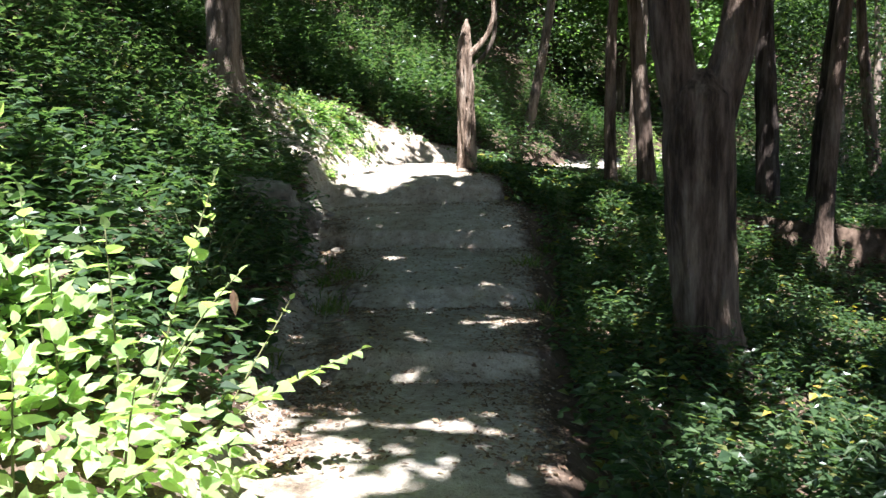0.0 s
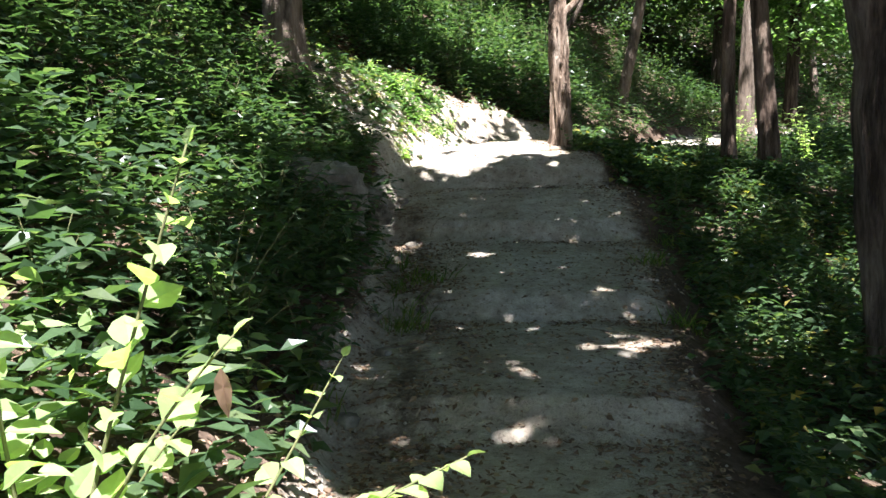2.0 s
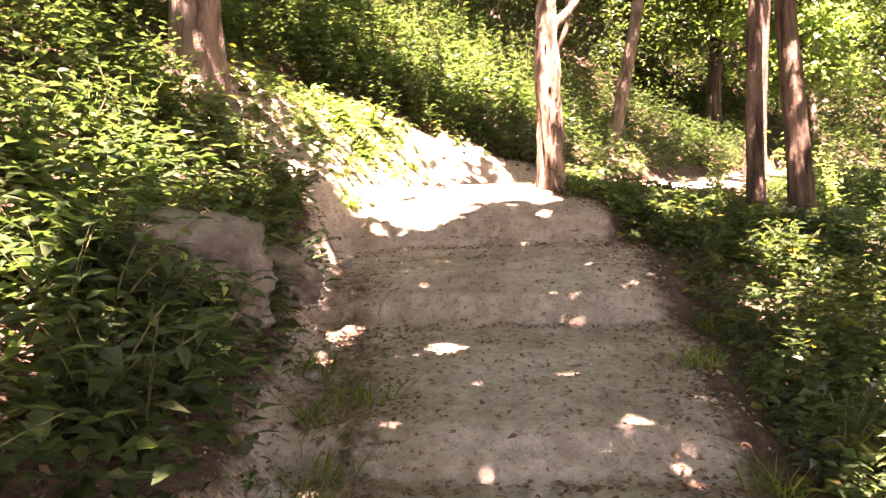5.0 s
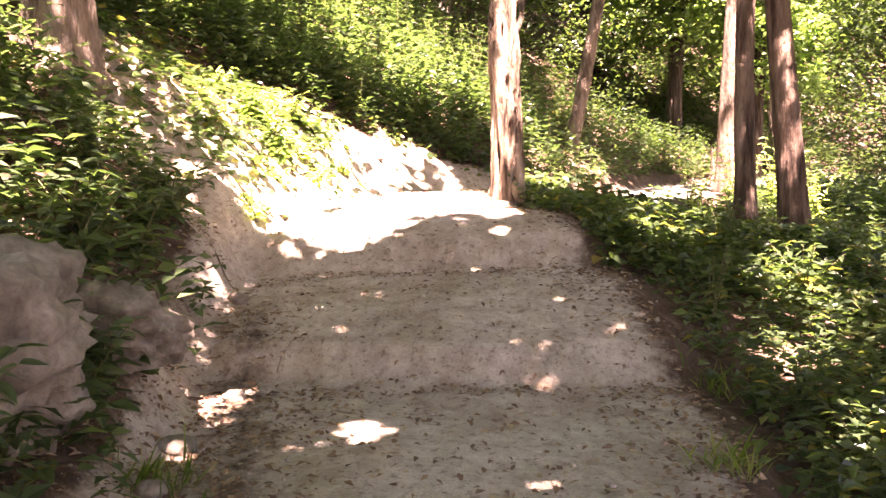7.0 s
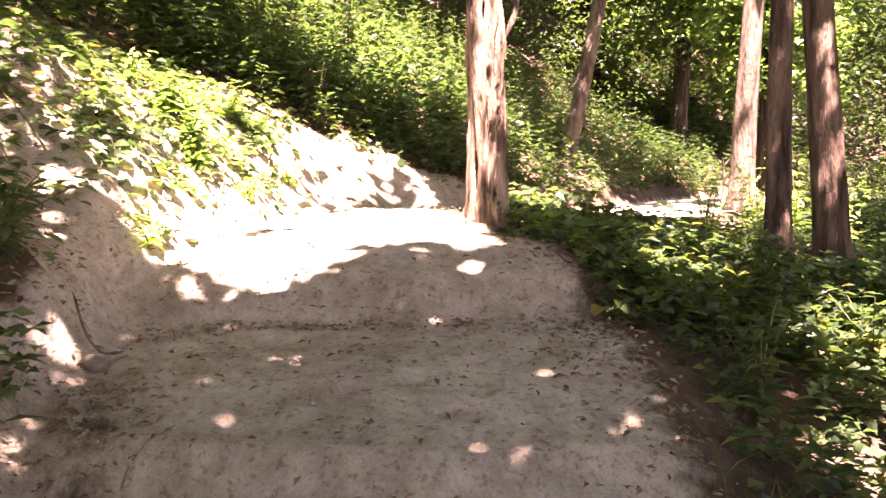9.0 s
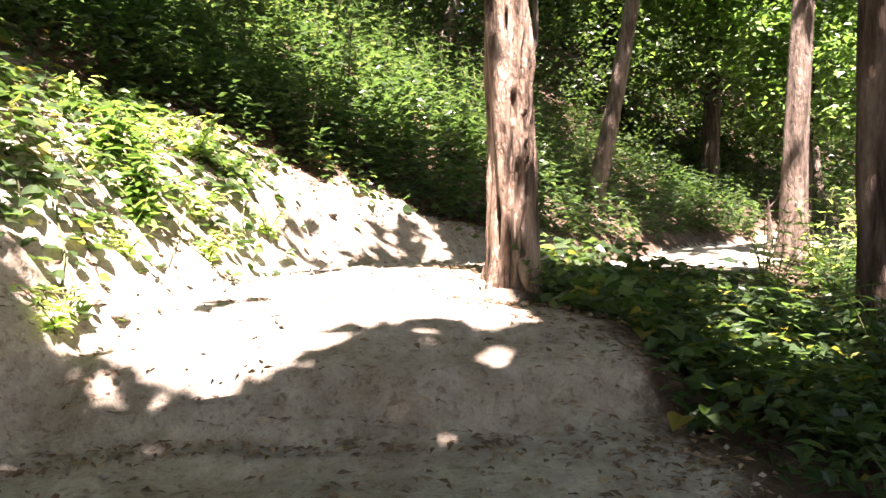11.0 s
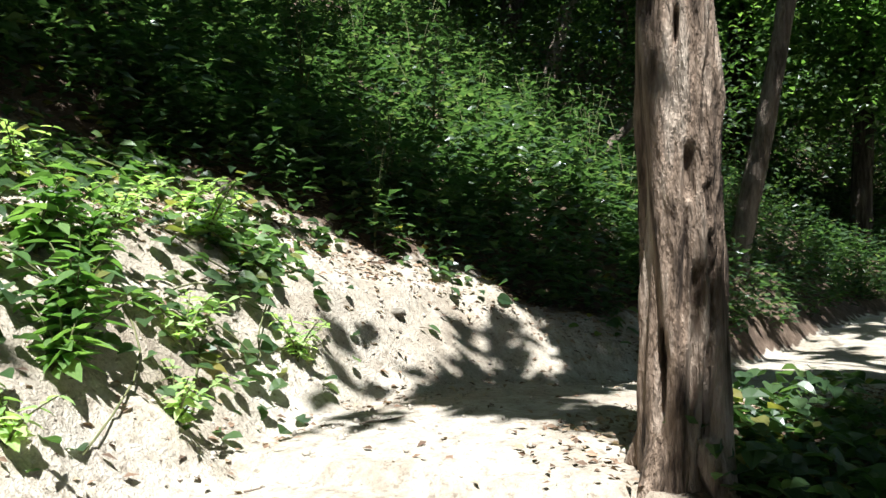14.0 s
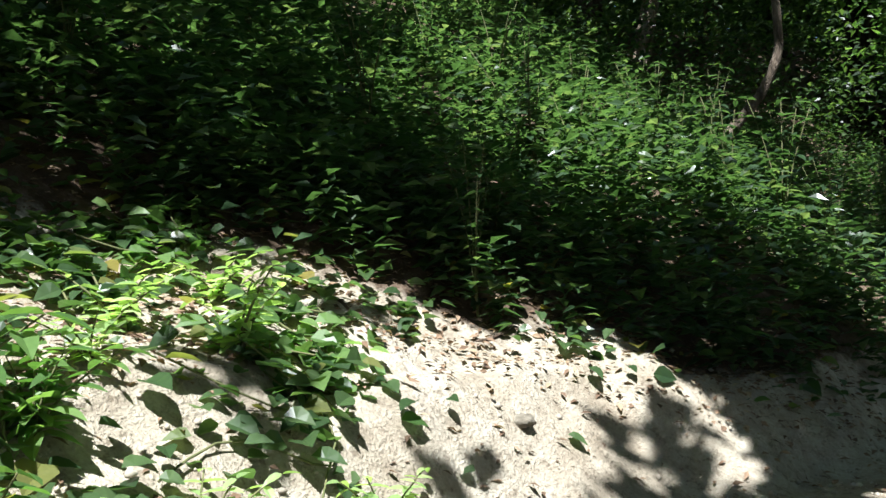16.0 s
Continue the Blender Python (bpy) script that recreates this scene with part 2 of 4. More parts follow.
def land(x, y):
    """Height and clay share of the ground at x, y (arrays), and the distance off the trail's edges (left, right)."""
    x, y = np.asarray(x, float), np.asarray(y, float)
    shape = x.shape
    x, y = x.ravel(), y.ravel()
    near = np.empty(x.size, int)
    for i in range(0, x.size, 20000):
        d = (x[i:i + 20000, None] - LINE[None, :, 0]) ** 2 + (y[i:i + 20000, None] - LINE[None, :, 1]) ** 2
        near[i:i + 20000] = d.argmin(1)
    c = LINE[near]
    dx, dy = x - c[:, 0], y - c[:, 1]
    u = dx * _t[near, 1] - dy * _t[near, 0]
    gap = np.hypot(dx, dy)
    side = np.where(u < 0, -1, 1)
    rag = (0.14 - 0.07 * slipped(y)) * wave(x, y, 2.6, 3) + 0.04 * wave(x, y, 6, 4)
    left = np.where(side < 0, gap, -gap) - c[:, 3] + rag
    right = np.where(side > 0, gap, -gap) - c[:, 4] + rag
    z = c[:, 2].copy()
    # treads: a sharp little drop at each step, which the tread before it makes up for
    inside = np.clip(1 - np.maximum(left, right) / 0.35, 0, 1)
    edges = np.array((2.5,) + STEPS + (13.0,))
    bent = c[:, 1] + 0.09 * wave(x, y, 1.9, 8) + 0.06 * u * np.sin(c[:, 1] * 2.1) - 0.11 * u * u
    k = np.clip(np.searchsorted(edges, bent) - 1, 0, len(edges) - 2)
    f = np.clip((bent - edges[k]) / (edges[k + 1] - edges[k]), 0, 1)
    on = (bent > edges[0]) & (bent < edges[-1])
    z += np.where(on, inside * 0.17 * (np.clip(f / 0.1, 0, 1) * (1 - f) - 0.35 + 0.3 * np.sin(np.pi * f) ** 2), 0)
    z += inside * (0.055 * np.clip(1 - (u / 1.2) ** 2, -1, 1) + 0.018 * wave(x, y, 3.6, 15) + 0.01 * wave(x, y, 9, 16))
    # the cut bank and the hillside
    L = np.clip(left, 0, None)
    slip = slipped(c[:, 1])
    wide = 0.3 + 0.35 * slip
    steep = np.clip(L / wide, 0, 1)
    steep = 0.35 * steep + 0.65 * steep * steep * (3 - 2 * steep)
    gully = 0.16 * np.abs(np.sin(c[:, 1] * 5.1 + 2 * wave(x, y, 1.5, 5))) * np.clip(L / 0.15, 0, 1) * np.clip(1 - L / 0.9, 0, 1)
    far = np.clip(L - 0.3 - 0.42 * slip, 0, None)
    hill = 0.68 * np.minimum(far, 9) + 0.35 * np.clip(far - 9, 0, 16)
    fade = np.clip((y + 2) / 8, 0.55, 1)
    z += c[:, 5] * steep * (1 + 0.3 * wave(x, y, 2.2, 12)) + hill * fade - gully * c[:, 5]
    # the right side falls gently away
    R = np.clip(right, 0, None)
    z += -0.05 * np.clip(R / 0.3, 0, 1) - 0.22 * np.minimum(R, 3.2) - 0.06 * np.clip(R - 3.2, 0, 14)
    off = np.clip(np.maximum(left, right) / 0.5, 0, 1)
    z += off * (0.10 * wave(x, y, 1.7, 6) + 0.035 * wave(x, y, 7, 9)) + 0.008 * wave(x, y, 16, 10)
    z += slip * np.clip(L / 0.2, 0, 1) * np.clip(2.2 - L, 0, 1) * (0.07 * wave(x, y, 5, 17) + 0.035 * wave(x, y, 12, 18) + 0.014 * wave(x, y, 28, 19))
    over = 0.1 + 0.1 * np.clip((c[:, 1] - 9) / 2, 0, 1) + 0.8 * slip_reach(y)
    clay = np.where(left > 0, np.clip(1.0 - 0.25 * slip * (left > 0.5) - np.clip(left - over, 0, None) / (0.2 + 0.4 * slip), 0, 1), 1.0)
    clay = np.where(right > -0.25, np.clip(0.8 - (right + 0.25) / 0.45, 0, 1), clay)
    foot = np.clip(1 - np.abs(left + 0.2) / 0.42, 0, 1) * 0.55 * np.clip((12.4 - c[:, 1]) / 2, 0, 1)
    clay = np.clip(clay - foot - 0.95 * (left > 0.05) * np.clip((c[:, 1] - 16.7) / 0.8, 0, 1), 0, 1)
    r = lambda a: a.reshape(shape)
    return r(z), r(clay), r(left), r(right)


def ground_z(x, y):
    return float(land(np.array([x]), np.array([y]))[0][0])


def axis(parts):
    return np.unique(np.round(np.concatenate([np.arange(a, b, c) for a, b, c in parts]), 4))


def mesh(name, verts, faces, mat, smooth=True, uv=None):
    me = bpy.data.meshes.new(name)
    faces = np.asarray(faces)
    n, k = faces.shape
    me.vertices.add(len(verts))
    me.vertices.foreach_set("co", np.asarray(verts, np.float32).ravel())
    me.loops.add(n * k)
    me.loops.foreach_set("vertex_index", faces.astype(np.int32).ravel())
    me.polygons.add(n)
    me.polygons.foreach_set("loop_start", np.arange(0, n * k, k, dtype=np.int32))
    me.polygons.foreach_set("use_smooth", np.full(n, smooth))
    me.update(calc_edges=True)
    me.materials.append(mat)
    return me


def part(name, me, parent, label=""):
    ob = new(name, me)
    ob.parent = parent
    return tagged(ob, label)


def build_land():
    xs = axis([(-400, -60, 40), (-60, -20, 4), (-20, -8, 0.8), (-8, -3.4, 0.14), (-3.4, 3.0, 0.05), (3.0, 8, 0.16), (8, 24, 0.9), (24, 60, 4), (60, 401, 40)])
    ys = axis([(-400, -60, 40), (-60, -12, 4), (-12, -1, 0.5), (-1, 3, 0.12), (3, 18, 0.05), (18, 24, 0.12), (24, 40, 0.7), (40, 80, 4), (80, 401, 40)])
    gx, gy = np.meshgrid(xs, ys)
    z, clay, left, right = land(gx, gy)
    nx = len(xs)
    idx = np.arange(gx.size).reshape(gx.shape)
    quads = np.stack([idx[:-1, :-1], idx[:-1, 1:], idx[1:, 1:], idx[1:, :-1]], -1).reshape(-1, 4)
    mid = lambda a: (a[:-1, :-1] + a[1:, 1:])[:, :].ravel() / 2
    ml, mr, my = mid(left), mid(right), mid(gy)
    on_trail = (ml < 0) & (mr < 0)
    bank = (ml >= 0) & (ml < 0.62) & (my > -2) & (my < 24)
    verts = np.stack([gx, gy, z], -1).reshape(-1, 3)
    for name, sel, label, cat in (("path", on_trail, "packed pale clay trail with worn earth steps", "path"), ("earth_bank", bank & ~on_trail, "steep eroded pale clay bank cut beside the trail", "bank"),
                                  ("ground", ~on_trail & ~bank, "dark forest soil of the wooded hillside", "ground")):
        q = quads[sel]
        used, inv = np.unique(q, return_inverse=True)
        me = mesh(name, verts[used], inv.reshape(-1, 4), EARTH)
        a = me.attributes.new("clay", "FLOAT", "POINT")
        a.data.foreach_set("value", clay.ravel()[used].astype(np.float32))
        tagged(new(name, me), label, cat, kind="structure")


build_land()


# ---- leaves ----
def unit(v):
    return v / np.maximum(np.linalg.norm(v, axis=-1, keepdims=True), 1e-6)


def blades(name, pos, ahead, up, length, width, mat, fold=0.18, droop=0.15, fine=False, cheap=False):
    """One mesh of many leaves: each grows from pos along ahead, its face towards up."""
    n = len(pos)
    ahead = unit(ahead)
    side = unit(np.cross(ahead, up))
    up = np.cross(side, ahead)
    length, width = np.broadcast_to(length, n)[:, None], np.broadcast_to(width, n)[:, None]
    if cheap:
        plan = [(0, 0, 0), (-0.5, 0.45, 1), (0.5, 0.45, 1), (0, 1, 0)]
        tris = [(0, 3, 1), (0, 2, 3)]
    elif fine:
        plan = [(0, 0, 0), (-0.38, 0.16, 1), (0.38, 0.16, 1), (-0.5, 0.38, 1), (0.5, 0.38, 1), (-0.33, 0.68, 0.8), (0.33, 0.68, 0.8), (0, 1, 0), (0, 0.38, 0), (0, 0.7, 0)]
        tris = [(0, 8, 1), (0, 2, 8), (1, 8, 3), (2, 4, 8), (3, 8, 5), (8, 9, 5), (4, 6, 8), (8, 6, 9), (5, 9, 7), (9, 6, 7)]
    else:
        plan = [(0, 0, 0), (-0.5, 0.4, 1), (0.5, 0.4, 1), (0, 0.45, 0), (0, 1, 0)]
        tris = [(0, 3, 1), (3, 4, 1), (0, 2, 3), (3, 2, 4)]
    vs = np.stack([pos + side * width * a + ahead * length * b + up * (width * fold * c - length * droop * b * b) for a, b, c in plan], 1)
    fs = np.array(tris)[None] + (np.arange(n) * len(plan))[:, None, None]
    return mesh(name, vs.reshape(-1, 3), fs.reshape(-1, 3), mat, smooth=False)


def turned(n, tilt_low, tilt_high, r=rng):
    """Random ways out of a stem: azimuth free, rise between the two slopes."""
    a, k = r.uniform(0, 6.283, n), r.uniform(tilt_low, tilt_high, n)
    return np.stack([np.cos(a), np.sin(a), k], 1)


def herb_points(bases, heights, levels, r=rng):
    """Leaf seats and ways for upright herbs with pairs of leaves up the stem."""
    n = len(bases)
    f = np.linspace(0.25, 1.0, levels)
    lean = r.normal(0, 0.13, (n, 2))
    pos, way = [], []
    a0 = r.uniform(0, 6.283, n)
    for i, t in enumerate(f):
        for flip in (0, math.pi):
            a = a0 + i * 1.35 + flip + r.normal(0, 0.35, n)
            p = bases.copy()
            p[:, :2] += lean * (heights * t)[:, None]
            p[:, 2] += heights * t
            pos.append(p)
            way.append(np.stack([np.cos(a), np.sin(a), r.uniform(-0.35, 0.45, n)], 1))
    return np.concatenate(pos), np.concatenate(way)


def scatter(n, x0, x1, y0, y1, r=rng):
    x, y = r.uniform(x0, x1, n), r.uniform(y0, y1, n)
    z, clay, left, right = land(x, y)
    return np.stack([x, y, z], 1), clay, left, right


# ---- trees ----
def tube(name, pts, radii, mat, sides=14, rings=24, furrow=0.0, lobes=5, seed=0, cap=True, flare=0.0, pits=0):
    """A round limb along pts, with lengthwise furrows and a flared foot."""
    pts, radii = np.array(pts, float), np.array(radii, float)
    t = np.linspace(0, len(pts) - 1, rings)
    i = np.arange(len(pts))
    c = np.stack([np.interp(t, i, pts[:, k]) for k in range(3)], 1)
    if len(pts) > 2 and rings > 8:
        for _ in range(max(2, rings // 12)):
            c[1:-1] = (c[:-2] + 2 * c[1:-1] + c[2:]) / 4
    rad = np.interp(t, i, radii)
    ax = unit(np.gradient(c, axis=0))
    ref = np.array([1.0, 0.13, 0.02]) if abs(ax[0][0]) < 0.8 else np.array([0.05, 1.0, 0.1])
    s1 = unit(np.cross(ax, ref))
    s2 = np.cross(ax, s1)
    a = np.linspace(0, 2 * math.pi, sides, endpoint=False)
    r = np.random.default_rng(seed)
    h = np.concatenate([[0], np.cumsum(np.linalg.norm(np.diff(c, axis=0), axis=1))])
    A, H = np.meshgrid(a, h)
    shape = np.zeros_like(A)
    if furrow:
        for k in range(4):
            w = lobes * (1 + k) + r.integers(0, 3)
            drift = 0.5 * np.sin(H * r.uniform(1.2, 3.0) + r.uniform(0, 6)) + 0.25 * np.sin(H * r.uniform(4, 8) + r.uniform(0, 6))
            ridge = 1 - np.abs(np.sin((A * w + drift * (2 + k) + r.uniform(0, 6)) / 2)) * 2
            shape += ridge / (1.3 + k) * (0.7 + 0.5 * np.sin(H * r.uniform(2, 6) + A * 2 + r.uniform(0, 6)))
        shape = furrow * shape / 1.6
    for k in range(pits):
        a0, h0 = r.uniform(0, 6.283), r.uniform(0.1, 0.9) * h[-1]
        wide, tall, deep = r.uniform(0.07, 0.17), r.uniform(0.05, 0.2), r.uniform(0.2, 0.42)
        off = (A - a0 - 0.5 * (H - h0) + math.pi) % (2 * math.pi) - math.pi
        shape -= deep * np.exp(-(off / wide) ** 4 - ((H - h0) / tall) ** 4)
    foot = 1 + flare * np.exp(-H / 0.22) * (1 + 0.5 * np.sin(A * 4 + seed))
    R = rad[:, None] * (1 + shape) * foot
    v = c[:, None] + s1[:, None] * (np.cos(A) * R)[..., None] + s2[:, None] * (np.sin(A) * R)[..., None]
    idx = np.arange(rings * sides).reshape(rings, sides)
    nxt = np.roll(idx, -1, axis=1)
    f = np.stack([idx[:-1], nxt[:-1], nxt[1:], idx[1:]], -1).reshape(-1, 4)
    v = v.reshape(-1, 3)
    if cap:
        v = np.concatenate([v, c[:1], c[-1:]])
        lo, hi = np.full(sides, len(v) - 2), np.full(sides, len(v) - 1)
        f = np.concatenate([f, np.stack([nxt[0], idx[0], lo, lo], -1), np.stack([idx[-1], nxt[-1], hi, hi], -1)])
        tri = f[:, 2] == f[:, 3]
        q, tr = f[~tri], f[tri][:, :3]
        f = np.concatenate([q[:, [0, 1, 2]], q[:, [0, 2, 3]], tr])
    return mesh(name, v, f, mat)


TREES = []          # (empty, x, y, z of the crown's middle, spread)


def tree(x, y, radius, height, lean, mat, label, seed, bend=0.12, limbs=4, first=0.45, spread=3.2, furrow=0.16, sides=20, name="tree", sink=0.12, flare=0.45):
    r = np.random.default_rng(1000 + seed)
    z = ground_z(x, y) - sink
    top = tagged(new(name), label, "tree")
    top.location = (x, y, z)
    n = 9
    pts = [(lean[0] * height * f + bend * math.sin(f * 5 + seed), lean[1] * height * f + bend * math.cos(f * 4 + seed * 2) - bend * math.cos(seed * 2), height * f) for f in np.linspace(0, 1, n)]
    pts = [(p[0] - bend * math.sin(seed), p[1], p[2]) for p in pts]
    rad = [radius * (1 - 0.75 * f) for f in np.linspace(0, 1, n)]
    part("trunk", tube("trunk", pts, rad, mat, sides, 60, furrow, 5, seed, True, flare), top)
    for k in range(limbs):
        f = first + (0.93 - first) * k / max(1, limbs - 1)
        base = Vector([float(np.interp(f, np.linspace(0, 1, n), [p[i] for p in pts])) for i in range(3)])
        a, ln = r.uniform(0, 6.28), spread * r.uniform(0.6, 1.0) * (1.15 - f * 0.5)
        d = Vector((math.cos(a), math.sin(a), r.uniform(0.35, 0.9)))
        tip = base + d * ln
        midp = (base + tip) / 2 + Vector((0, 0, -0.12 * ln))
        part("limb", tube("limb", [base, midp, tip], [radius * 0.42 * (1.1 - f), radius * 0.25 * (1.1 - f), 0.012], mat, 8, 14, 0.08, 4, seed + k), top)
    TREES.append((top, x + pts[6][0], y + pts[6][1], z + height * 0.78, spread))
    return top


def dead_snag():
    """The hollow-grained dead trunk beside the crest of the trail."""
    x, y = 0.365, 13.18
    top = tagged(new("dead_tree"), "weathered dead juniper trunk with deep furrows and a broken top", "tree")
    top.location = (x, y, ground_z(x, y) - 0.12)
    pts = [(0.02, 0, 0), (0.01, 0, 0.35), (0.0, 0.01, 0.8), (-0.025, 0, 1.3), (-0.035, 0, 1.75), (-0.03, 0, 2.05), (-0.01, 0, 2.27), (0.0, 0, 2.4)]
    part("trunk", tube("trunk", pts, [0.155, 0.146, 0.141, 0.138, 0.13, 0.106, 0.063, 0.015], BARK_SNAG, 128, 260, 0.24, 3, 11, True, 0.1, 60), top)
    part("limb", tube("limb", [(0.05, 0, 1.86), (0.2, 0.02, 2.0), (0.34, 0.04, 2.18), (0.42, 0.03, 2.42), (0.41, 0.02, 2.7), (0.44, 0, 2.95)], [0.06, 0.048, 0.042, 0.036, 0.03, 0.018], BARK_SNAG, 14, 40, 0.12, 4, 5), top, "curved dead side branch")
    for k, (a, h) in enumerate(((2.6, 0.06), (4.0, 0.05), (5.4, 0.05), (0.7, 0.04))):
        d = Vector((math.cos(a), math.sin(a), 0))
        part("root", tube("root", [d * 0.09 + Vector((0, 0, 0.24)), d * 0.15 + Vector((0, 0, 0.13)), d * 0.2 + Vector((0, 0, h)), d * 0.27 + Vector((0, 0, -0.1))], [0.06, 0.045, 0.03, 0.015], BARK_SNAG, 12, 20, 0.15, 4, 30 + k), top)


def forked_tree():
    """The big tree that forks into two limbs above head height."""
    x, y = 2.26, 7.1
    z = ground_z(x, y) - 0.15
    top = tagged(new("forked_tree"), "thick brown tree with shaggy bark forking into two limbs", "tree")
    top.location = (x, y, z)
    part("trunk", tube("trunk", [(0.05, 0, 0), (0, 0, 0.6), (-0.06, 0, 1.3), (-0.1, 0, 2.0), (-0.1, 0, 2.4), (-0.08, 0, 2.62)], [0.3, 0.27, 0.285, 0.3, 0.285, 0.1], BARK_CEDAR, 48, 90, 0.13, 5, 3, True, 0.25), top)
    part("limb", tube("limb", [(-0.2, 0, 2.15), (-0.33, 0.03, 2.8), (-0.5, 0.1, 4.4), (-0.6, 0.2, 6.5), (-0.4, 0.3, 9)], [0.17, 0.17, 0.16, 0.13, 0.06], BARK_CEDAR, 24, 50, 0.12, 5, 7), top)
    part("limb", tube("limb", [(0.02, 0, 2.2), (0.18, -0.02, 2.8), (0.4, -0.05, 4.2), (0.6, -0.1, 6.5), (0.9, 0.0, 9)], [0.17, 0.17, 0.15, 0.13, 0.06], BARK_CEDAR, 24, 50, 0.12, 5, 8), top)
    TREES.append((top, x, y, z + 8.5, 4.0))


dead_snag()
forked_tree()
tree(-3.14, 12.15, 0.26, 9.5, (-0.01, 0.02), BARK_PALE, "pale brown juniper with stringy bark on the slope", 1, 0.08, furrow=0.17, sides=36)
tree(3.6, 14.6, 0.16, 10.5, (-0.06, 0.0), BARK_CEDAR, "slim dark tree with ridged bark below the trail", 2, 0.07, furrow=0.15, sides=30)
tree(2.8, 13.9, 0.11, 8.5, (0.03, 0.03), BARK_CEDAR, "thin leaning tree with grey-brown bark", 3, 0.1, furrow=0.12)
tree(4.4, 19.2, 0.18, 11, (0.02, 0.0), BARK_PALE, "sunlit slender tree beside the far clearing", 4, 0.08, furrow=0.08)
tree(-1.1, 27.2, 0.24, 12, (0.1, 0.0), BARK_DARK, "dark brown tree high on the slope", 5)
tree(-0.25, 27.0, 0.17, 12, (0.2, 0.0), BARK_PALE, "grey leaning tree high on the slope", 6)
tree(2.0, 20.2, 0.13, 12, (0.17, 0.02), BARK_PALE, "slim grey leaning tree above the far bend", 7)
tree(5.3, 13.6, 0.2, 11, (0.0, 0.0), BARK_DARK, "dark straight tree in the shaded wood", 8)
tree(5.2, 11.4, 0.14, 10, (0.11, 0.03), BARK_CEDAR, "leaning grey tree in the shaded wood", 9)
tree(6.6, 14.8, 0.17, 11, (0.06, 0.0), BARK_DARK, "dark leaning tree in the shaded wood", 10)
FOREST = [(9.2, 15.6), (10.4, 20), (11.5, 24), (4.0, 28), (1.5, 31), (-3.4, 28), (-5, 25), (-4.5, 20.0), (-7, 16.5), (-6.2, 12.5), (-7.8, 9.0),
          (-5.4, 5.4), (-6.2, 1.5), (-4, -3), (4.2, -2), (5.6, 3.0), (7.2, 6.8), (8.8, 10.2), (0.6, -7), (-8, -6), (9.5, -4), (13, 12), (14, 18), (-10, 21), (-11, 12), (-10.5, 4.5), (9.5, 30), (3.5, 34), (-3.5, 33), (14.5, 28), (-9.5, 29), (12, 3), (3.9, 5.2)]
for k, (x, y) in enumerate(FOREST):
    rr = np.random.default_rng(300 + k)
    tree(x, y, rr.uniform(0.13, 0.24), rr.uniform(9, 13), tuple(rr.normal(0, 0.035, 2)), (BARK_DARK, BARK_CEDAR, BARK_PALE)[k % 3],
         ("dark-barked woodland tree with a dense green crown", "brown-barked woodland tree with a dense green crown", "pale-barked woodland tree with a dense green crown")[k % 3], 20 + k, 0.15, sides=14)

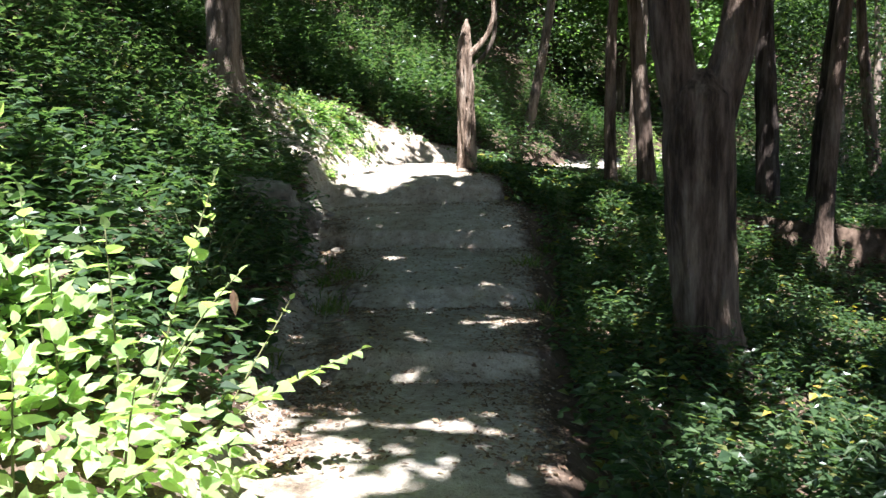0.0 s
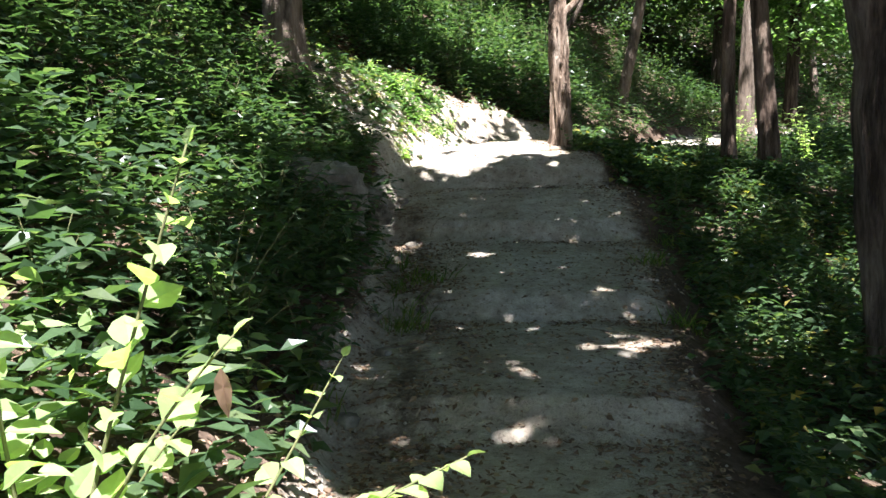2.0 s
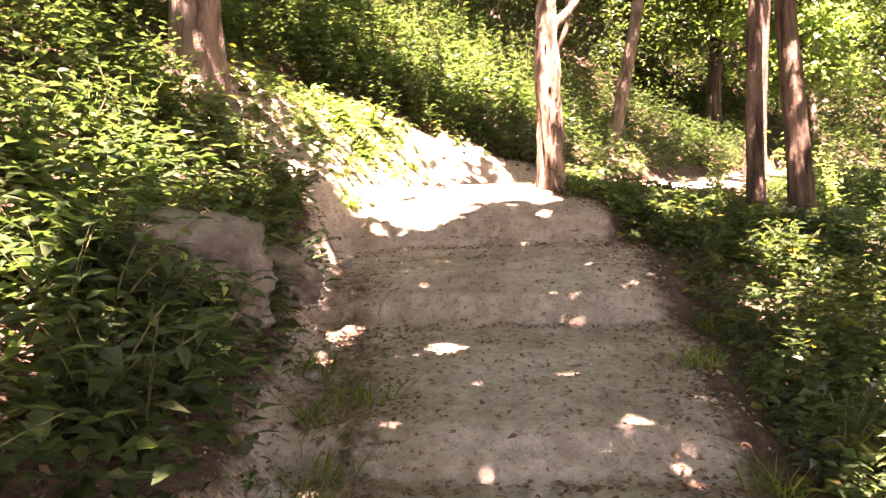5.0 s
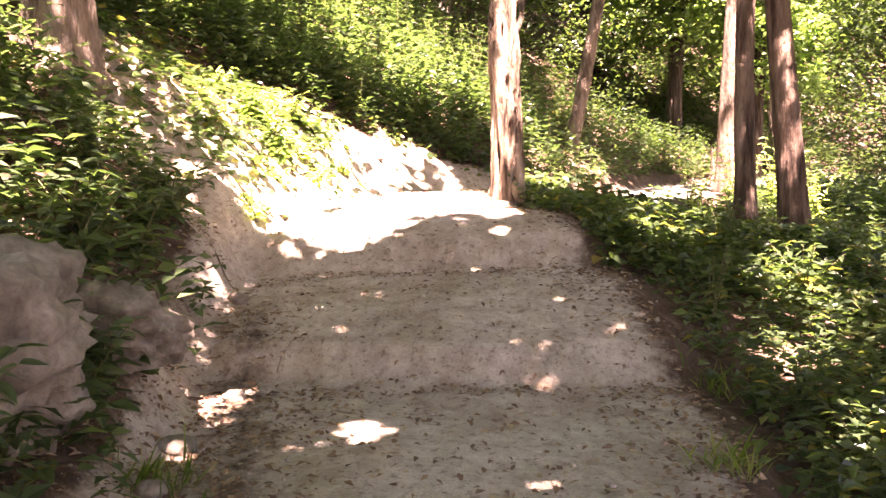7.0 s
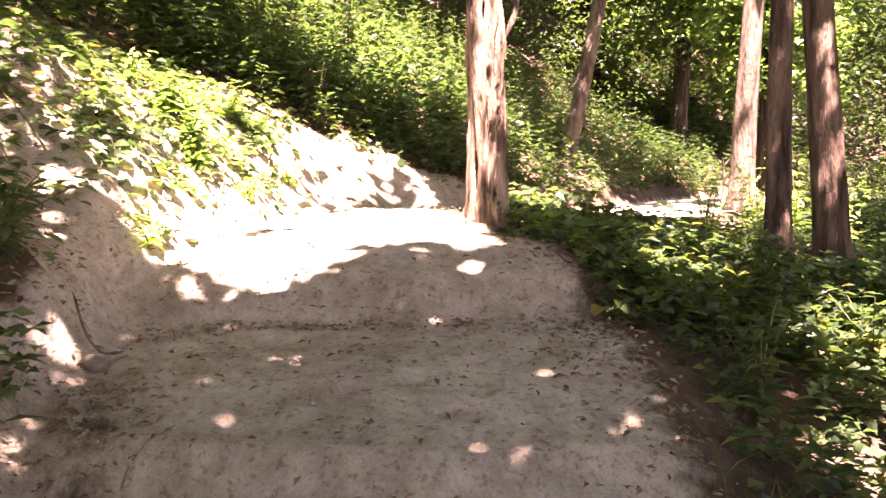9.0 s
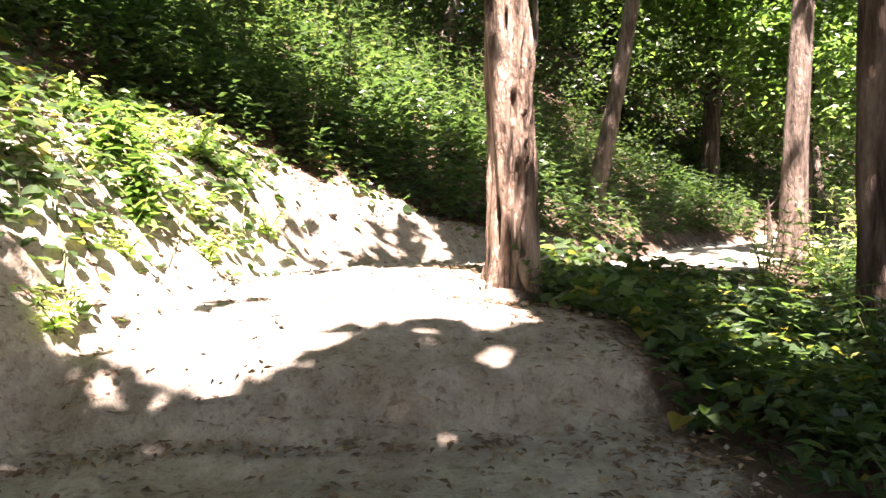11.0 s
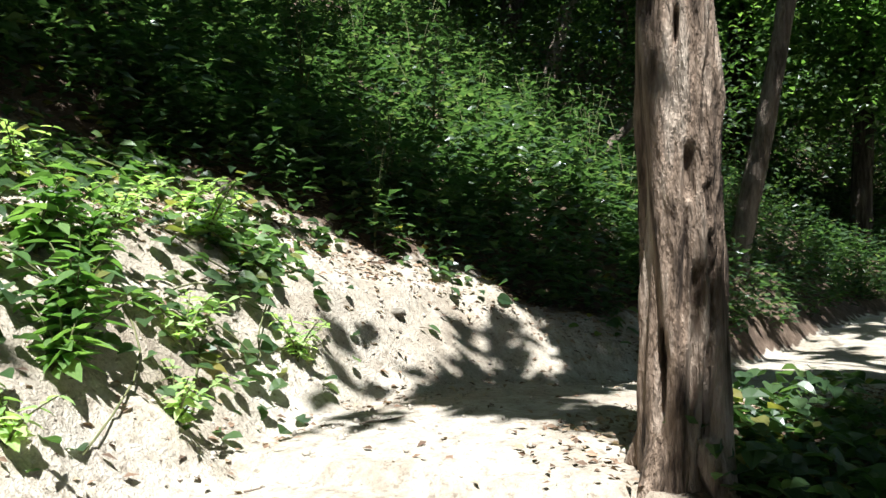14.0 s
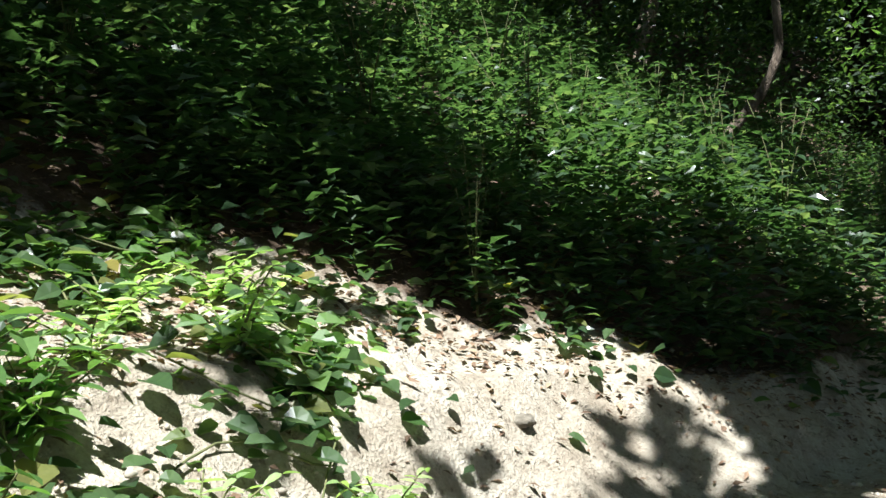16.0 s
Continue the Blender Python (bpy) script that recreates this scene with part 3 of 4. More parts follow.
# ---- the canopy, mostly out of view, with gaps cut where the sun should reach the ground: x, y, and the two radii of each gap's sunlit patch ----
GAPS = [(-1.3, 13.1, 1.2, 1.2), (-0.5, 13.1, 0.95, 0.85), (-1.95, 13.1, 0.6, 0.55), (0.1, 12.35, 0.35, 0.25), (0.2, 11.9, 0.22, 0.15), (-0.9, 18.0, 0.9, 0.6), (0.2, 18.6, 0.9, 0.6), (0.95, 18.9, 0.6, 0.6), (-0.9, 14.9, 0.3, 0.5), (-0.5, 15.3, 0.16, 0.4), (-0.1, 15.6, 0.14, 0.35), (-1.6, 14.2, 0.95, 0.85), (-2.1, 13.7, 0.5, 0.6), (-1.3, 14.9, 0.75, 0.6), (-0.8, 15.6, 0.5, 0.4), (0.5, 14.3, 0.5, 0.7), (0.6, 18.4, 0.8, 0.7), 
        (2.2, 17.6, 0.8, 0.7), (3.5, 19.2, 1.7, 1.5), (1.1, 18.2, 0.7, 0.7), (0.0, 20.8, 1.1, 0.9), (-1.3, 19.2, 1.1, 0.8), (-1.0, 17.6, 0.7, 0.5), (0.8, 14.7, 0.5, 0.9), (-3.3, 11.8, 0.35, 0.35), (-3.1, 9.4, 0.8, 0.7), 
        (-1.0, 15.3, 0.27, 0.34), (-0.3, 15.6, 0.19, 0.27), (2.2, 15.0, 0.35, 0.35), (1.55, 12.6, 0.41, 0.34), (4.4, 17.5, 0.8, 0.8), (6.2, 24.5, 1.0, 1.0), (4.8, 9.0, 0.8, 0.8), (8.0, 22.0, 1.2, 1.0), (-5.0, 15.0, 0.9, 0.8), 
        (-4.2, 8.0, 0.7, 0.5), (-3.0, 6.4, 0.5, 0.5), (0.5, 13.9, 0.5, 0.6), (4.9, 20.0, 0.8, 0.8), (-1.3, 9.0, 0.12, 0.3), (-1.35, 9.9, 0.1, 0.25), (-1.7, 3.1, 1.6, 2.2), (-2.2, 6.0, 0.4, 0.4), (-1.7, 5.6, 0.3, 0.3), (-2.6, 7.2, 0.5, 0.4), (-2.0, 7.0, 0.3, 0.3), (0.33, 13.5, 0.25, 0.25), (0.3, 14.1, 0.3, 0.35), (-2.7, 9.9, 0.5, 0.4), (-0.58, 9.36, 0.2, 0.24), (0.31, 10.14, 0.18, 0.16), 
        (0.87, 10.56, 0.22, 0.14), (0.31, 8.1, 0.15, 0.17), (0.05, 4.39, 0.4, 0.22), (0.6, 6.95, 0.32, 0.2), (-0.41, 4.46, 0.26, 0.15), (-0.4, 3.96, 0.28, 0.14), (-0.11, 3.72, 0.22, 0.12), (-0.25, 5.67, 0.15, 0.12), (0.55, 3.65, 0.24, 0.14), 
        (-0.2, 7.4, 0.2, 0.13), (0.07, 7.49, 0.16, 0.12), (-0.13, 6.24, 0.18, 0.12), (0.26, 6.72, 0.22, 0.12), (-0.48, 7.74, 0.12, 0.1), (-1.41, 9.66, 0.12, 0.2), (-1.31, 9.05, 0.11, 0.25), (-1.54, 10.83, 0.15, 0.2), (1.05, 11.77, 0.16, 0.14), 
        (0.33, 12.28, 0.2, 0.12), (-0.75, 11.95, 0.45, 0.28), (-1.05, 11.9, 0.35, 0.3), (-0.5, 12.4, 0.5, 0.3), (-0.1, 12.77, 0.4, 0.3), (-0.23, 12.2, 0.3, 0.12), (0.34, 12.45, 0.16, 0.12), (2.0, 5.2, 0.5, 0.4), (1.5, 7.6, 0.35, 0.4), 
        (2.4, 9.2, 0.5, 0.45), (1.9, 10.8, 0.35, 0.4), (2.3, 11.9, 0.4, 0.45), (1.3, 4.3, 0.35, 0.35), (3.2, 6.2, 0.5, 0.4), (3.4, 10.4, 0.5, 0.4), (1.35, 5.8, 0.25, 0.3)]


_cx, _cy = np.arange(-30, 40, 0.4), np.arange(-30, 62, 0.4)
_coarse = land(*np.meshgrid(_cx, _cy))[0]


def rough_z(x, y):
    i = np.clip(((x + 30) / 0.4).round().astype(int), 0, len(_cx) - 1)
    j = np.clip(((y + 30) / 0.4).round().astype(int), 0, len(_cy) - 1)
    return _coarse[j, i]


def sun_spot(p):
    """Where the sun's ray through each point comes down."""
    zg = np.full(len(p), 1.0)
    for _ in range(4):
        k = (p[:, 2] - zg) / SUN.z
        g = p[:, :2] - np.stack([SUN.x * k, SUN.y * k], 1)
        zg = rough_z(g[:, 0], g[:, 1])
    return g


_g = np.random.default_rng(88)
FLECKS = []
for _k in range(620):
    _x, _y = _g.uniform(-8, 9), _g.uniform(1, 27)
    if _x < -1.9 - 0.35 * (_y > 15) or _x > 1.5 + 0.35 * max(0, _y - 14) or (21.5 < _y < 24):
        if -7.5 < _x < -1 and 11.4 < _y < 17.5:
            continue
        FLECKS.append((_x, _y, _g.uniform(0.08, 0.34), _g.uniform(0.08, 0.34)))


def in_gap(p, grow=1.0):
    g = sun_spot(p)
    hit = np.zeros(len(p), bool)
    wob = 1 + 0.5 * wave(g[:, 0], g[:, 1], 4.0, 21) + 0.5 * wave(g[:, 0], g[:, 1], 11.0, 22)
    stray = wave(g[:, 0], g[:, 1] * 0.8 - g[:, 0] * 0.5, 5.5, 23) > 0.36
    for x, y, a, b in GAPS + FLECKS:
        near = np.flatnonzero((np.abs(g[:, 0] - x) < 1.5 * a) & (np.abs(g[:, 1] - y) < 1.5 * b))
        q = g[near]
        inside = ((q[:, 0] - x) / a) ** 2 + ((q[:, 1] - y) / b) ** 2 < wob[near]
        if a > 0.6 and y > 8:
            inside &= ~stray[near] | (rng.random(len(near)) < 0.35)
        hit[near[inside]] = True
    return hit


def crowns():
    centres = np.array([(t[1], t[2], t[3]) for t in TREES])
    pts = []
    for top, x, y, z, spread in TREES:
        m = 46
        c = np.array([x, y, z]) + rng.normal(0, 1, (m, 3)) * np.array([spread * 0.55, spread * 0.55, 1.5])
        n = 48
        pts.append((c[:, None] + rng.normal(0, 1, (m, n, 3)) * np.array([0.55, 0.55, 0.4])).reshape(-1, 3))
    # unseen closed roof between the single crowns, added to keep the sun off
    m = 2900
    c = np.stack([rng.uniform(-13, 16, m), rng.uniform(-12, 33, m), rng.uniform(7.2, 9.5, m)], 1)
    c = c[~((c[:, 0] > 5.0) & (c[:, 1] > 21.0))]
    m = len(c)
    c[:, 2] += np.clip(rough_z(c[:, 0], c[:, 1]), -1, 3)
    pts.append((c[:, None] + rng.normal(0, 1, (m, 60, 3)) * np.array([0.55, 0.55, 0.3])).reshape(-1, 3))
    # thick unseen leaf layer, set along the sun's rays to shade the trail
    m = 17000
    q = np.stack([rng.uniform(-2.0, 2.2, m), rng.uniform(2.0, 18.5, m), np.zeros(m)], 1)
    lift = rng.uniform(6.5, 9.5, m) / SUN.z
    pts.append(q + lift[:, None] * np.array(SUN))
    p = np.concatenate(pts)
    p = p[p[:, 2] > rough_z(p[:, 0], p[:, 1]) + 3.8]
    p = p[~((np.abs(p[:, 0] - 6) < 3.3) & (p[:, 1] > 20) & (p[:, 1] < 30))]
    p = p[~in_gap(p)]
    own = ((p[:, None, :2] - centres[None, :, :2]) ** 2).sum(2).argmin(1)
    for k, t in enumerate(TREES):
        q = p[own == k]
        if len(q) < 5:
            continue
        n = len(q)
        me = blades("crown", q - np.array(t[0].location), turned(n, -0.6, 0.3), np.array([0, 0, 1.0]) + rng.normal(0, 0.35, (n, 3)), rng.uniform(0.18, 0.3, n), rng.uniform(0.12, 0.18, n), LEAF_TREE, cheap=True)
        part("crown", me, t[0])


crowns()


# ---- undergrowth ----
def stuff(name, me, label, category):
    return tagged(new(name, me), label, category, kind="stuff")


def herbs(name, n, box, label, hlo, hhi, levels, size, keep, mat, seed):
    r = np.random.default_rng(seed)
    b, clay, left, right = scatter(n, *box, r)
    k = keep(b, clay, left, right, r)
    b = b[k]
    h = r.uniform(hlo, hhi, len(b)) * (0.75 + 0.35 * wave(b[:, 0], b[:, 1], 1.1, seed))
    pos, way = herb_points(b, h, levels, r)
    m = len(pos)
    ln = r.uniform(size * 0.6, size * 1.35, m)
    stuff(name, blades(name, pos, way, np.array([0, 0, 1.0]) + r.normal(0, 0.3, (m, 3)), ln, ln * r.uniform(0.38, 0.6, m), mat), label, "undergrowth")


def creepers(name, n, box, label, size, keep, mat, seed, lift=0.12, wide=0.8, fine=False):
    r = np.random.default_rng(seed)
    b, clay, left, right = scatter(n, *box, r)
    b = b[keep(b, clay, left, right, r)]
    m = len(b)
    b[:, 2] += r.uniform(0.01, lift, m)
    ln = r.uniform(size * 0.6, size * 1.4, m)
    stuff(name, blades(name, b, turned(m, -0.45, 0.3, r), np.array([0.12, -0.1, 1.0]) + r.normal(0, 0.3, (m, 3)), ln, ln * wide * r.uniform(0.8, 1.1, m), mat, fine=fine), label, "undergrowth")


def grow(v, lo, hi):
    return np.clip((v - lo) / (hi - lo), 0, 1)


def bare(b):
    """The slipped, bare patch of bank and slope in the sun."""
    left = land(b[:, 0], b[:, 1])[2]
    return left < slip_reach(b[:, 1]) * (0.85 + 0.25 * wave(b[:, 0], b[:, 1], 3.1, 14))


herbs("hillside_herbs", 14500, (-7.5, 1.0, 3.4, 20), "dense leafy green herbs on the shaded hillside", 0.3, 0.8, 5, 0.115,
      lambda b, c, l, rt, r: (l > np.where(b[:, 1] < 10.5, 0.08, 0.4)) & ~bare(b) & (l > 1.1 * slip_reach(b[:, 1])) & (r.random(len(b)) < (0.45 + 0.55 * grow(l, 0.2, 0.8)) * (0.62 + 0.6 * wave(b[:, 0], b[:, 1], 2.4, 61))), LEAF_HERB, 41)
herbs("slope_herbs", 7500, (-7, 6, 14.5, 27), "tall light green herbs on the far slope", 0.35, 0.95, 6, 0.115,
      lambda b, c, l, rt, r: (l > 0.12 + 1.1 * slip_reach(b[:, 1])) & (b[:, 1] > 14.5) & (r.random(len(b)) < 0.6 + 0.6 * wave(b[:, 0], b[:, 1], 1.8, 62)), LEAF_HERB, 42)
herbs("bend_herbs", 4500, (4, 16, 17, 33), "leafy green undergrowth beyond the bend", 0.3, 0.9, 5, 0.14,
      lambda b, c, l, rt, r: (l > 0.15) | (rt > 0.4), LEAF_HERB, 48)
herbs("trailside_herbs", 6500, (0.5, 8, 1.5, 22), "leafy green plants beside the shaded trail", 0.12, 0.45, 4, 0.1,
      lambda b, c, l, rt, r: (rt > 0.16) & ~((b[:, 1] > 13) & (b[:, 0] < 0.5 + 0.42 * (b[:, 1] - 10)) & (r.random(len(b)) < 0.8)) & (r.random(len(b)) < (0.4 + 0.6 * grow(rt, 0.25, 0.8)) * (0.75 + 0.5 * wave(b[:, 0], b[:, 1], 2.6, 63))), LEAF_HERB, 43)
herbs("low_bushes", 5200, (0.6, 5.5, 1.6, 12.5), "lush light green bushy plants beside the shaded trail", 0.22, 0.55, 6, 0.085,
      lambda b, c, l, rt, r: (rt > 0.22) & (r.random(len(b)) < 0.55 + 0.9 * wave(b[:, 0], b[:, 1], 2.0, 67)), LEAF_IVY, 49)
creepers("bank_ivy", 13000, (-4.6, -0.6, 11.2, 16.5), "broad vine leaves creeping over the sunlit bank", 0.095, lambda b, c, l, rt, r: (l > 0.35) & (r.random(len(b)) < np.where(b[:, 1] < 12.7, 0.6 * grow(l, 0.5, 1.1), 0.75 * grow(l, 0.7, 1.7)) * (0.08 + 0.9 * (wave(b[:, 0], b[:, 1], 4.5, 77) > 0.05))), LEAF_IVY, 144, 0.12, 0.75, True)
creepers("slope_ivy", 36000, (-8, 7, 2.5, 25), "low ivy and vine leaves covering the bank", 0.085, lambda b, c, l, rt, r: (l > 0.2) & (r.random(len(b)) < np.where(bare(b), 0.04 + 0.2 * (wave(b[:, 0], b[:, 1], 4, 77) > 0.25), 0.85)), LEAF_IVY, 44, 0.12, 0.8, True)
creepers("shaded_ivy", 5500, (0.4, 3.4, 11.6, 14.5), "dark ivy leaves over the ground below the dead trunk", 0.09, lambda b, c, l, rt, r: (rt > -0.05) & (r.random(len(b)) < 0.9), LEAF_IVY, 145, 0.22, 0.8, True)
creepers("trailside_ivy", 26000, (0.4, 8, 0, 24), "low ivy leaves on the ground beside the trail", 0.075, lambda b, c, l, rt, r: (rt > 0.04) & (r.random(len(b)) < 0.3 + 0.7 * grow(rt, 0.05, 0.35)), LEAF_IVY, 45, 0.16)
creepers("yellowed_leaves", 900, (0.6, 6, 5, 18), "yellowing leaves among the green", 0.07, lambda b, c, l, rt, r: (rt > 0.3) & (wave(b[:, 0], b[:, 1], 1.5, 31) > 0.1), leaf("yellow_leaf", [(0, (0.3, 0.26, 0.04)), (1, (0.42, 0.3, 0.06))]), 46, 0.35)
creepers("leaf_litter", 95000, (-3.2, 2.8, 3.6, 17), "brown fallen leaves scattered over trail and bank", 0.043,
         lambda b, c, l, rt, r: r.random(len(b)) < np.where((l < 0) & (rt < 0), 0.1 * (b[:, 1] < 11.75) + 0.02 + 0.9 * grow(-l, 0.75, 0.1) * (b[:, 1] < 11.75) * (wave(b[:, 0], b[:, 1], 3.3, 64) > -0.15) + 0.8 * grow(rt, -0.55, 0.0) + 0.5 * (np.min(np.abs(b[:, 1:2] + 0.06 + 0.05 * b[:, :1] ** 2 - np.array(STEPS)), axis=1) < 0.09), np.where(l < 0.4 * slip_reach(b[:, 1]), 0.12, 0.6)), LEAF_DRY, 47, 0.012, 0.5)


def far_wood():
    """The leafy depth of the wood beyond the bend and down the slope."""
    r = np.random.default_rng(51)
    m = 8000
    x, y = r.uniform(-22, 34, m), r.uniform(17, 52, m)
    z, clay, left, right = land(x, y)
    ok = (left > 1.2) & (y > 23.5) | (right > 1.5) & (x > 6.0 + 0.15 * (y - 17)) | (y > 30)
    tall = np.clip((y - 16) / 8, 0.25, 2.2)
    c = np.stack([x, y, z + r.gamma(1.3, 1.7, m) * tall], 1)[ok]
    c = c[~((np.abs(c[:, 0] - 3.2 - 0.55 * (c[:, 1] - 19)) < 1.6) & (c[:, 1] < 23.5) & (c[:, 2] < 6))]
    d = np.clip((c[:, 1] - 14) / 16, 0.6, 1.9)
    n = 58
    p = (c[:, None] + r.normal(0, 1, (len(c), n, 3)) * (np.array([0.42, 0.42, 0.3]) * d[:, None])[:, None]).reshape(-1, 3)
    d = np.repeat(d, n)
    k = (p[:, 2] > rough_z(p[:, 0], p[:, 1]) + 0.05)
    p, d = p[k], d[k]
    k = ~in_gap(p) | (p[:, 2] < rough_z(p[:, 0], p[:, 1]) + 2.5)
    p, d = p[k], d[k]
    n = len(p)
    stuff("far_foliage", blades("far_foliage", p, turned(n, -0.7, 0.3, r), np.array([0, -0.25, 1.0]) + r.normal(0, 0.4, (n, 3)), r.uniform(0.13, 0.22, n) * d, r.uniform(0.08, 0.14, n) * d, LEAF_TREE, cheap=True), "dense green leaves of bushes and trees deep in the wood", "foliage")


far_wood()


def leafy_tree(x, y, low, high, spread, seed, label):
    """A tree clothed in leaf from near the ground to its top, in separate tufts."""
    r = np.random.default_rng(seed)
    z = ground_z(x, y) - 0.1
    top = tagged(new("leafy_tree"), label, "tree")
    top.location = (x, y, z)
    part("trunk", tube("trunk", [(0, 0, 0), (0.1, 0, high * 0.4), (0.0, 0.1, high * 0.75), (0.1, 0, high)], [0.2, 0.16, 0.1, 0.03], BARK_DARK, 14, 30, 0.1, 4, seed), top)
    m, n = 120, 110
    h = r.uniform(0, 1, m)
    a = r.uniform(0, 6.283, m)
    d = spread * np.sqrt(r.random(m)) * (0.55 + 0.6 * np.sin(np.pi * (0.15 + 0.75 * h)))
    c = np.stack([np.cos(a) * d, np.sin(a) * d, low + (high - low) * h], 1)
    q = (c[:, None] + r.normal(0, 1, (m, n, 3)) * np.array([0.34, 0.34, 0.22])).reshape(-1, 3)
    k = len(q)
    part("crown", blades("crown", q, turned(k, -0.7, 0.2, r), np.array([0, -0.3, 1.0]) + r.normal(0, 0.35, (k, 3)), r.uniform(0.13, 0.22, k), r.uniform(0.08, 0.14, k), LEAF_SUNLIT, cheap=True), top)


# Lighter than tree_leaf: sunlight on the foliage is carried by the green itself.
LEAF_SUNLIT = leaf("sunny_leaf", [(0.0, (0.06, 0.12, 0.035)), (0.5, (0.1, 0.18, 0.055)), (1.0, (0.17, 0.26, 0.09))], 0.35)
leafy_tree(5.4, 26.0, 2.6, 8.6, 1.6, 1, "tall tree with sunlight painted into its bright green leaves")
leafy_tree(7.6, 26.6, 2.2, 9.4, 1.7, 2, "tall tree with sunlight painted into its bright green leaves")
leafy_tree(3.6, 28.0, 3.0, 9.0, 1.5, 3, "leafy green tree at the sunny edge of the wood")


# ---- bushes and single plants ----
def leaf_mesh(name, length, width, mat, seed):
    r = np.random.default_rng(seed)
    return blades(name, np.zeros((1, 3)), np.array([[0, 1.0, 0]]), np.array([[0, 0, 1.0]]), length, width, mat, 0.12 + 0.12 * r.random(), 0.1 + 0.15 * r.random(), True)


BUSH_LEAVES = [leaf_mesh("leaf", 0.1 * k, 0.072 * k, LEAF_BUSH_LIT, i) for i, k in enumerate((0.7, 0.9, 1.0, 1.15, 1.3))]


def spray(parent, start, end, sag, count, seed, leaves=BUSH_LEAVES, thick=0.006):
    """One arching shoot with its leaves in two rows, each leaf a piece of its own."""
    r = random.Random(seed)
    a, b = Vector(start), Vector(end)
    m = (a + b) / 2 + Vector((0, 0, sag))
    at = lambda t: a * (1 - t) ** 2 + m * 2 * t * (1 - t) + b * t * t
    stem = part("stem", tube("stem", [at(t / 6) for t in range(7)], [thick * (1 - 0.1 * k) for k in range(7)], STEM, 6, 14), parent)
    way = (b - a).normalized()
    side = way.cross(Vector((0, 0, 1)))
    side = side.normalized() if side.length > 0.2 else Vector((0.7, -0.7, 0))
    for k in range(count):
        t = 0.25 + 0.75 * (k + 1) / count
        out = side * (1 if k % 2 else -1) * r.uniform(0.6, 1.1) + way * r.uniform(0.2, 0.7) + Vector((r.uniform(-0.4, 0.4), r.uniform(-0.4, 0.4), r.uniform(-0.5, 0.2)))
        if k == count - 1:
            out = way + Vector((0, 0, -0.1))
        up = Vector((r.uniform(-0.5, 0.5), r.uniform(-0.7, 0.1), 1))
        q = out.to_track_quat("Y", "Z").to_matrix().to_4x4() @ pose(0, 0, 0, 0, r.uniform(-40, 40), 0)
        ob = part("leaf", leaves[min(len(leaves) - 1, int(r.random() * len(leaves)))], stem)
        s = 1.0 - 0.45 * max(0, t - 0.75) / 0.25
        ob.matrix_basis = Matrix.Translation(at(t)) @ q @ Matrix.Diagonal((s, s, s, 1))
    return stem


def massed(parent, n, centre, size, seed, mat, leaf_len, name="foliage", base=(0, 0, 0)):
    """The inner mass of a bush: many leaves set along thin shoots."""
    r = np.random.default_rng(seed)
    c = np.array(centre) + unit(r.normal(0, 1, (n, 3))) * (r.random((n, 1)) ** 0.45) * np.array(size)
    way = unit(c - np.array(base)) + r.normal(0, 0.7, (n, 3))
    way[:, 2] -= 0.25
    ln = r.uniform(leaf_len * 0.65, leaf_len * 1.3, n)
    return part(name, blades(name, c, way, np.array([0.0, -0.75, 1.0]) + r.normal(0, 0.35, (n, 3)), ln, ln * r.uniform(0.5, 0.7, n), mat, fine=True), parent)


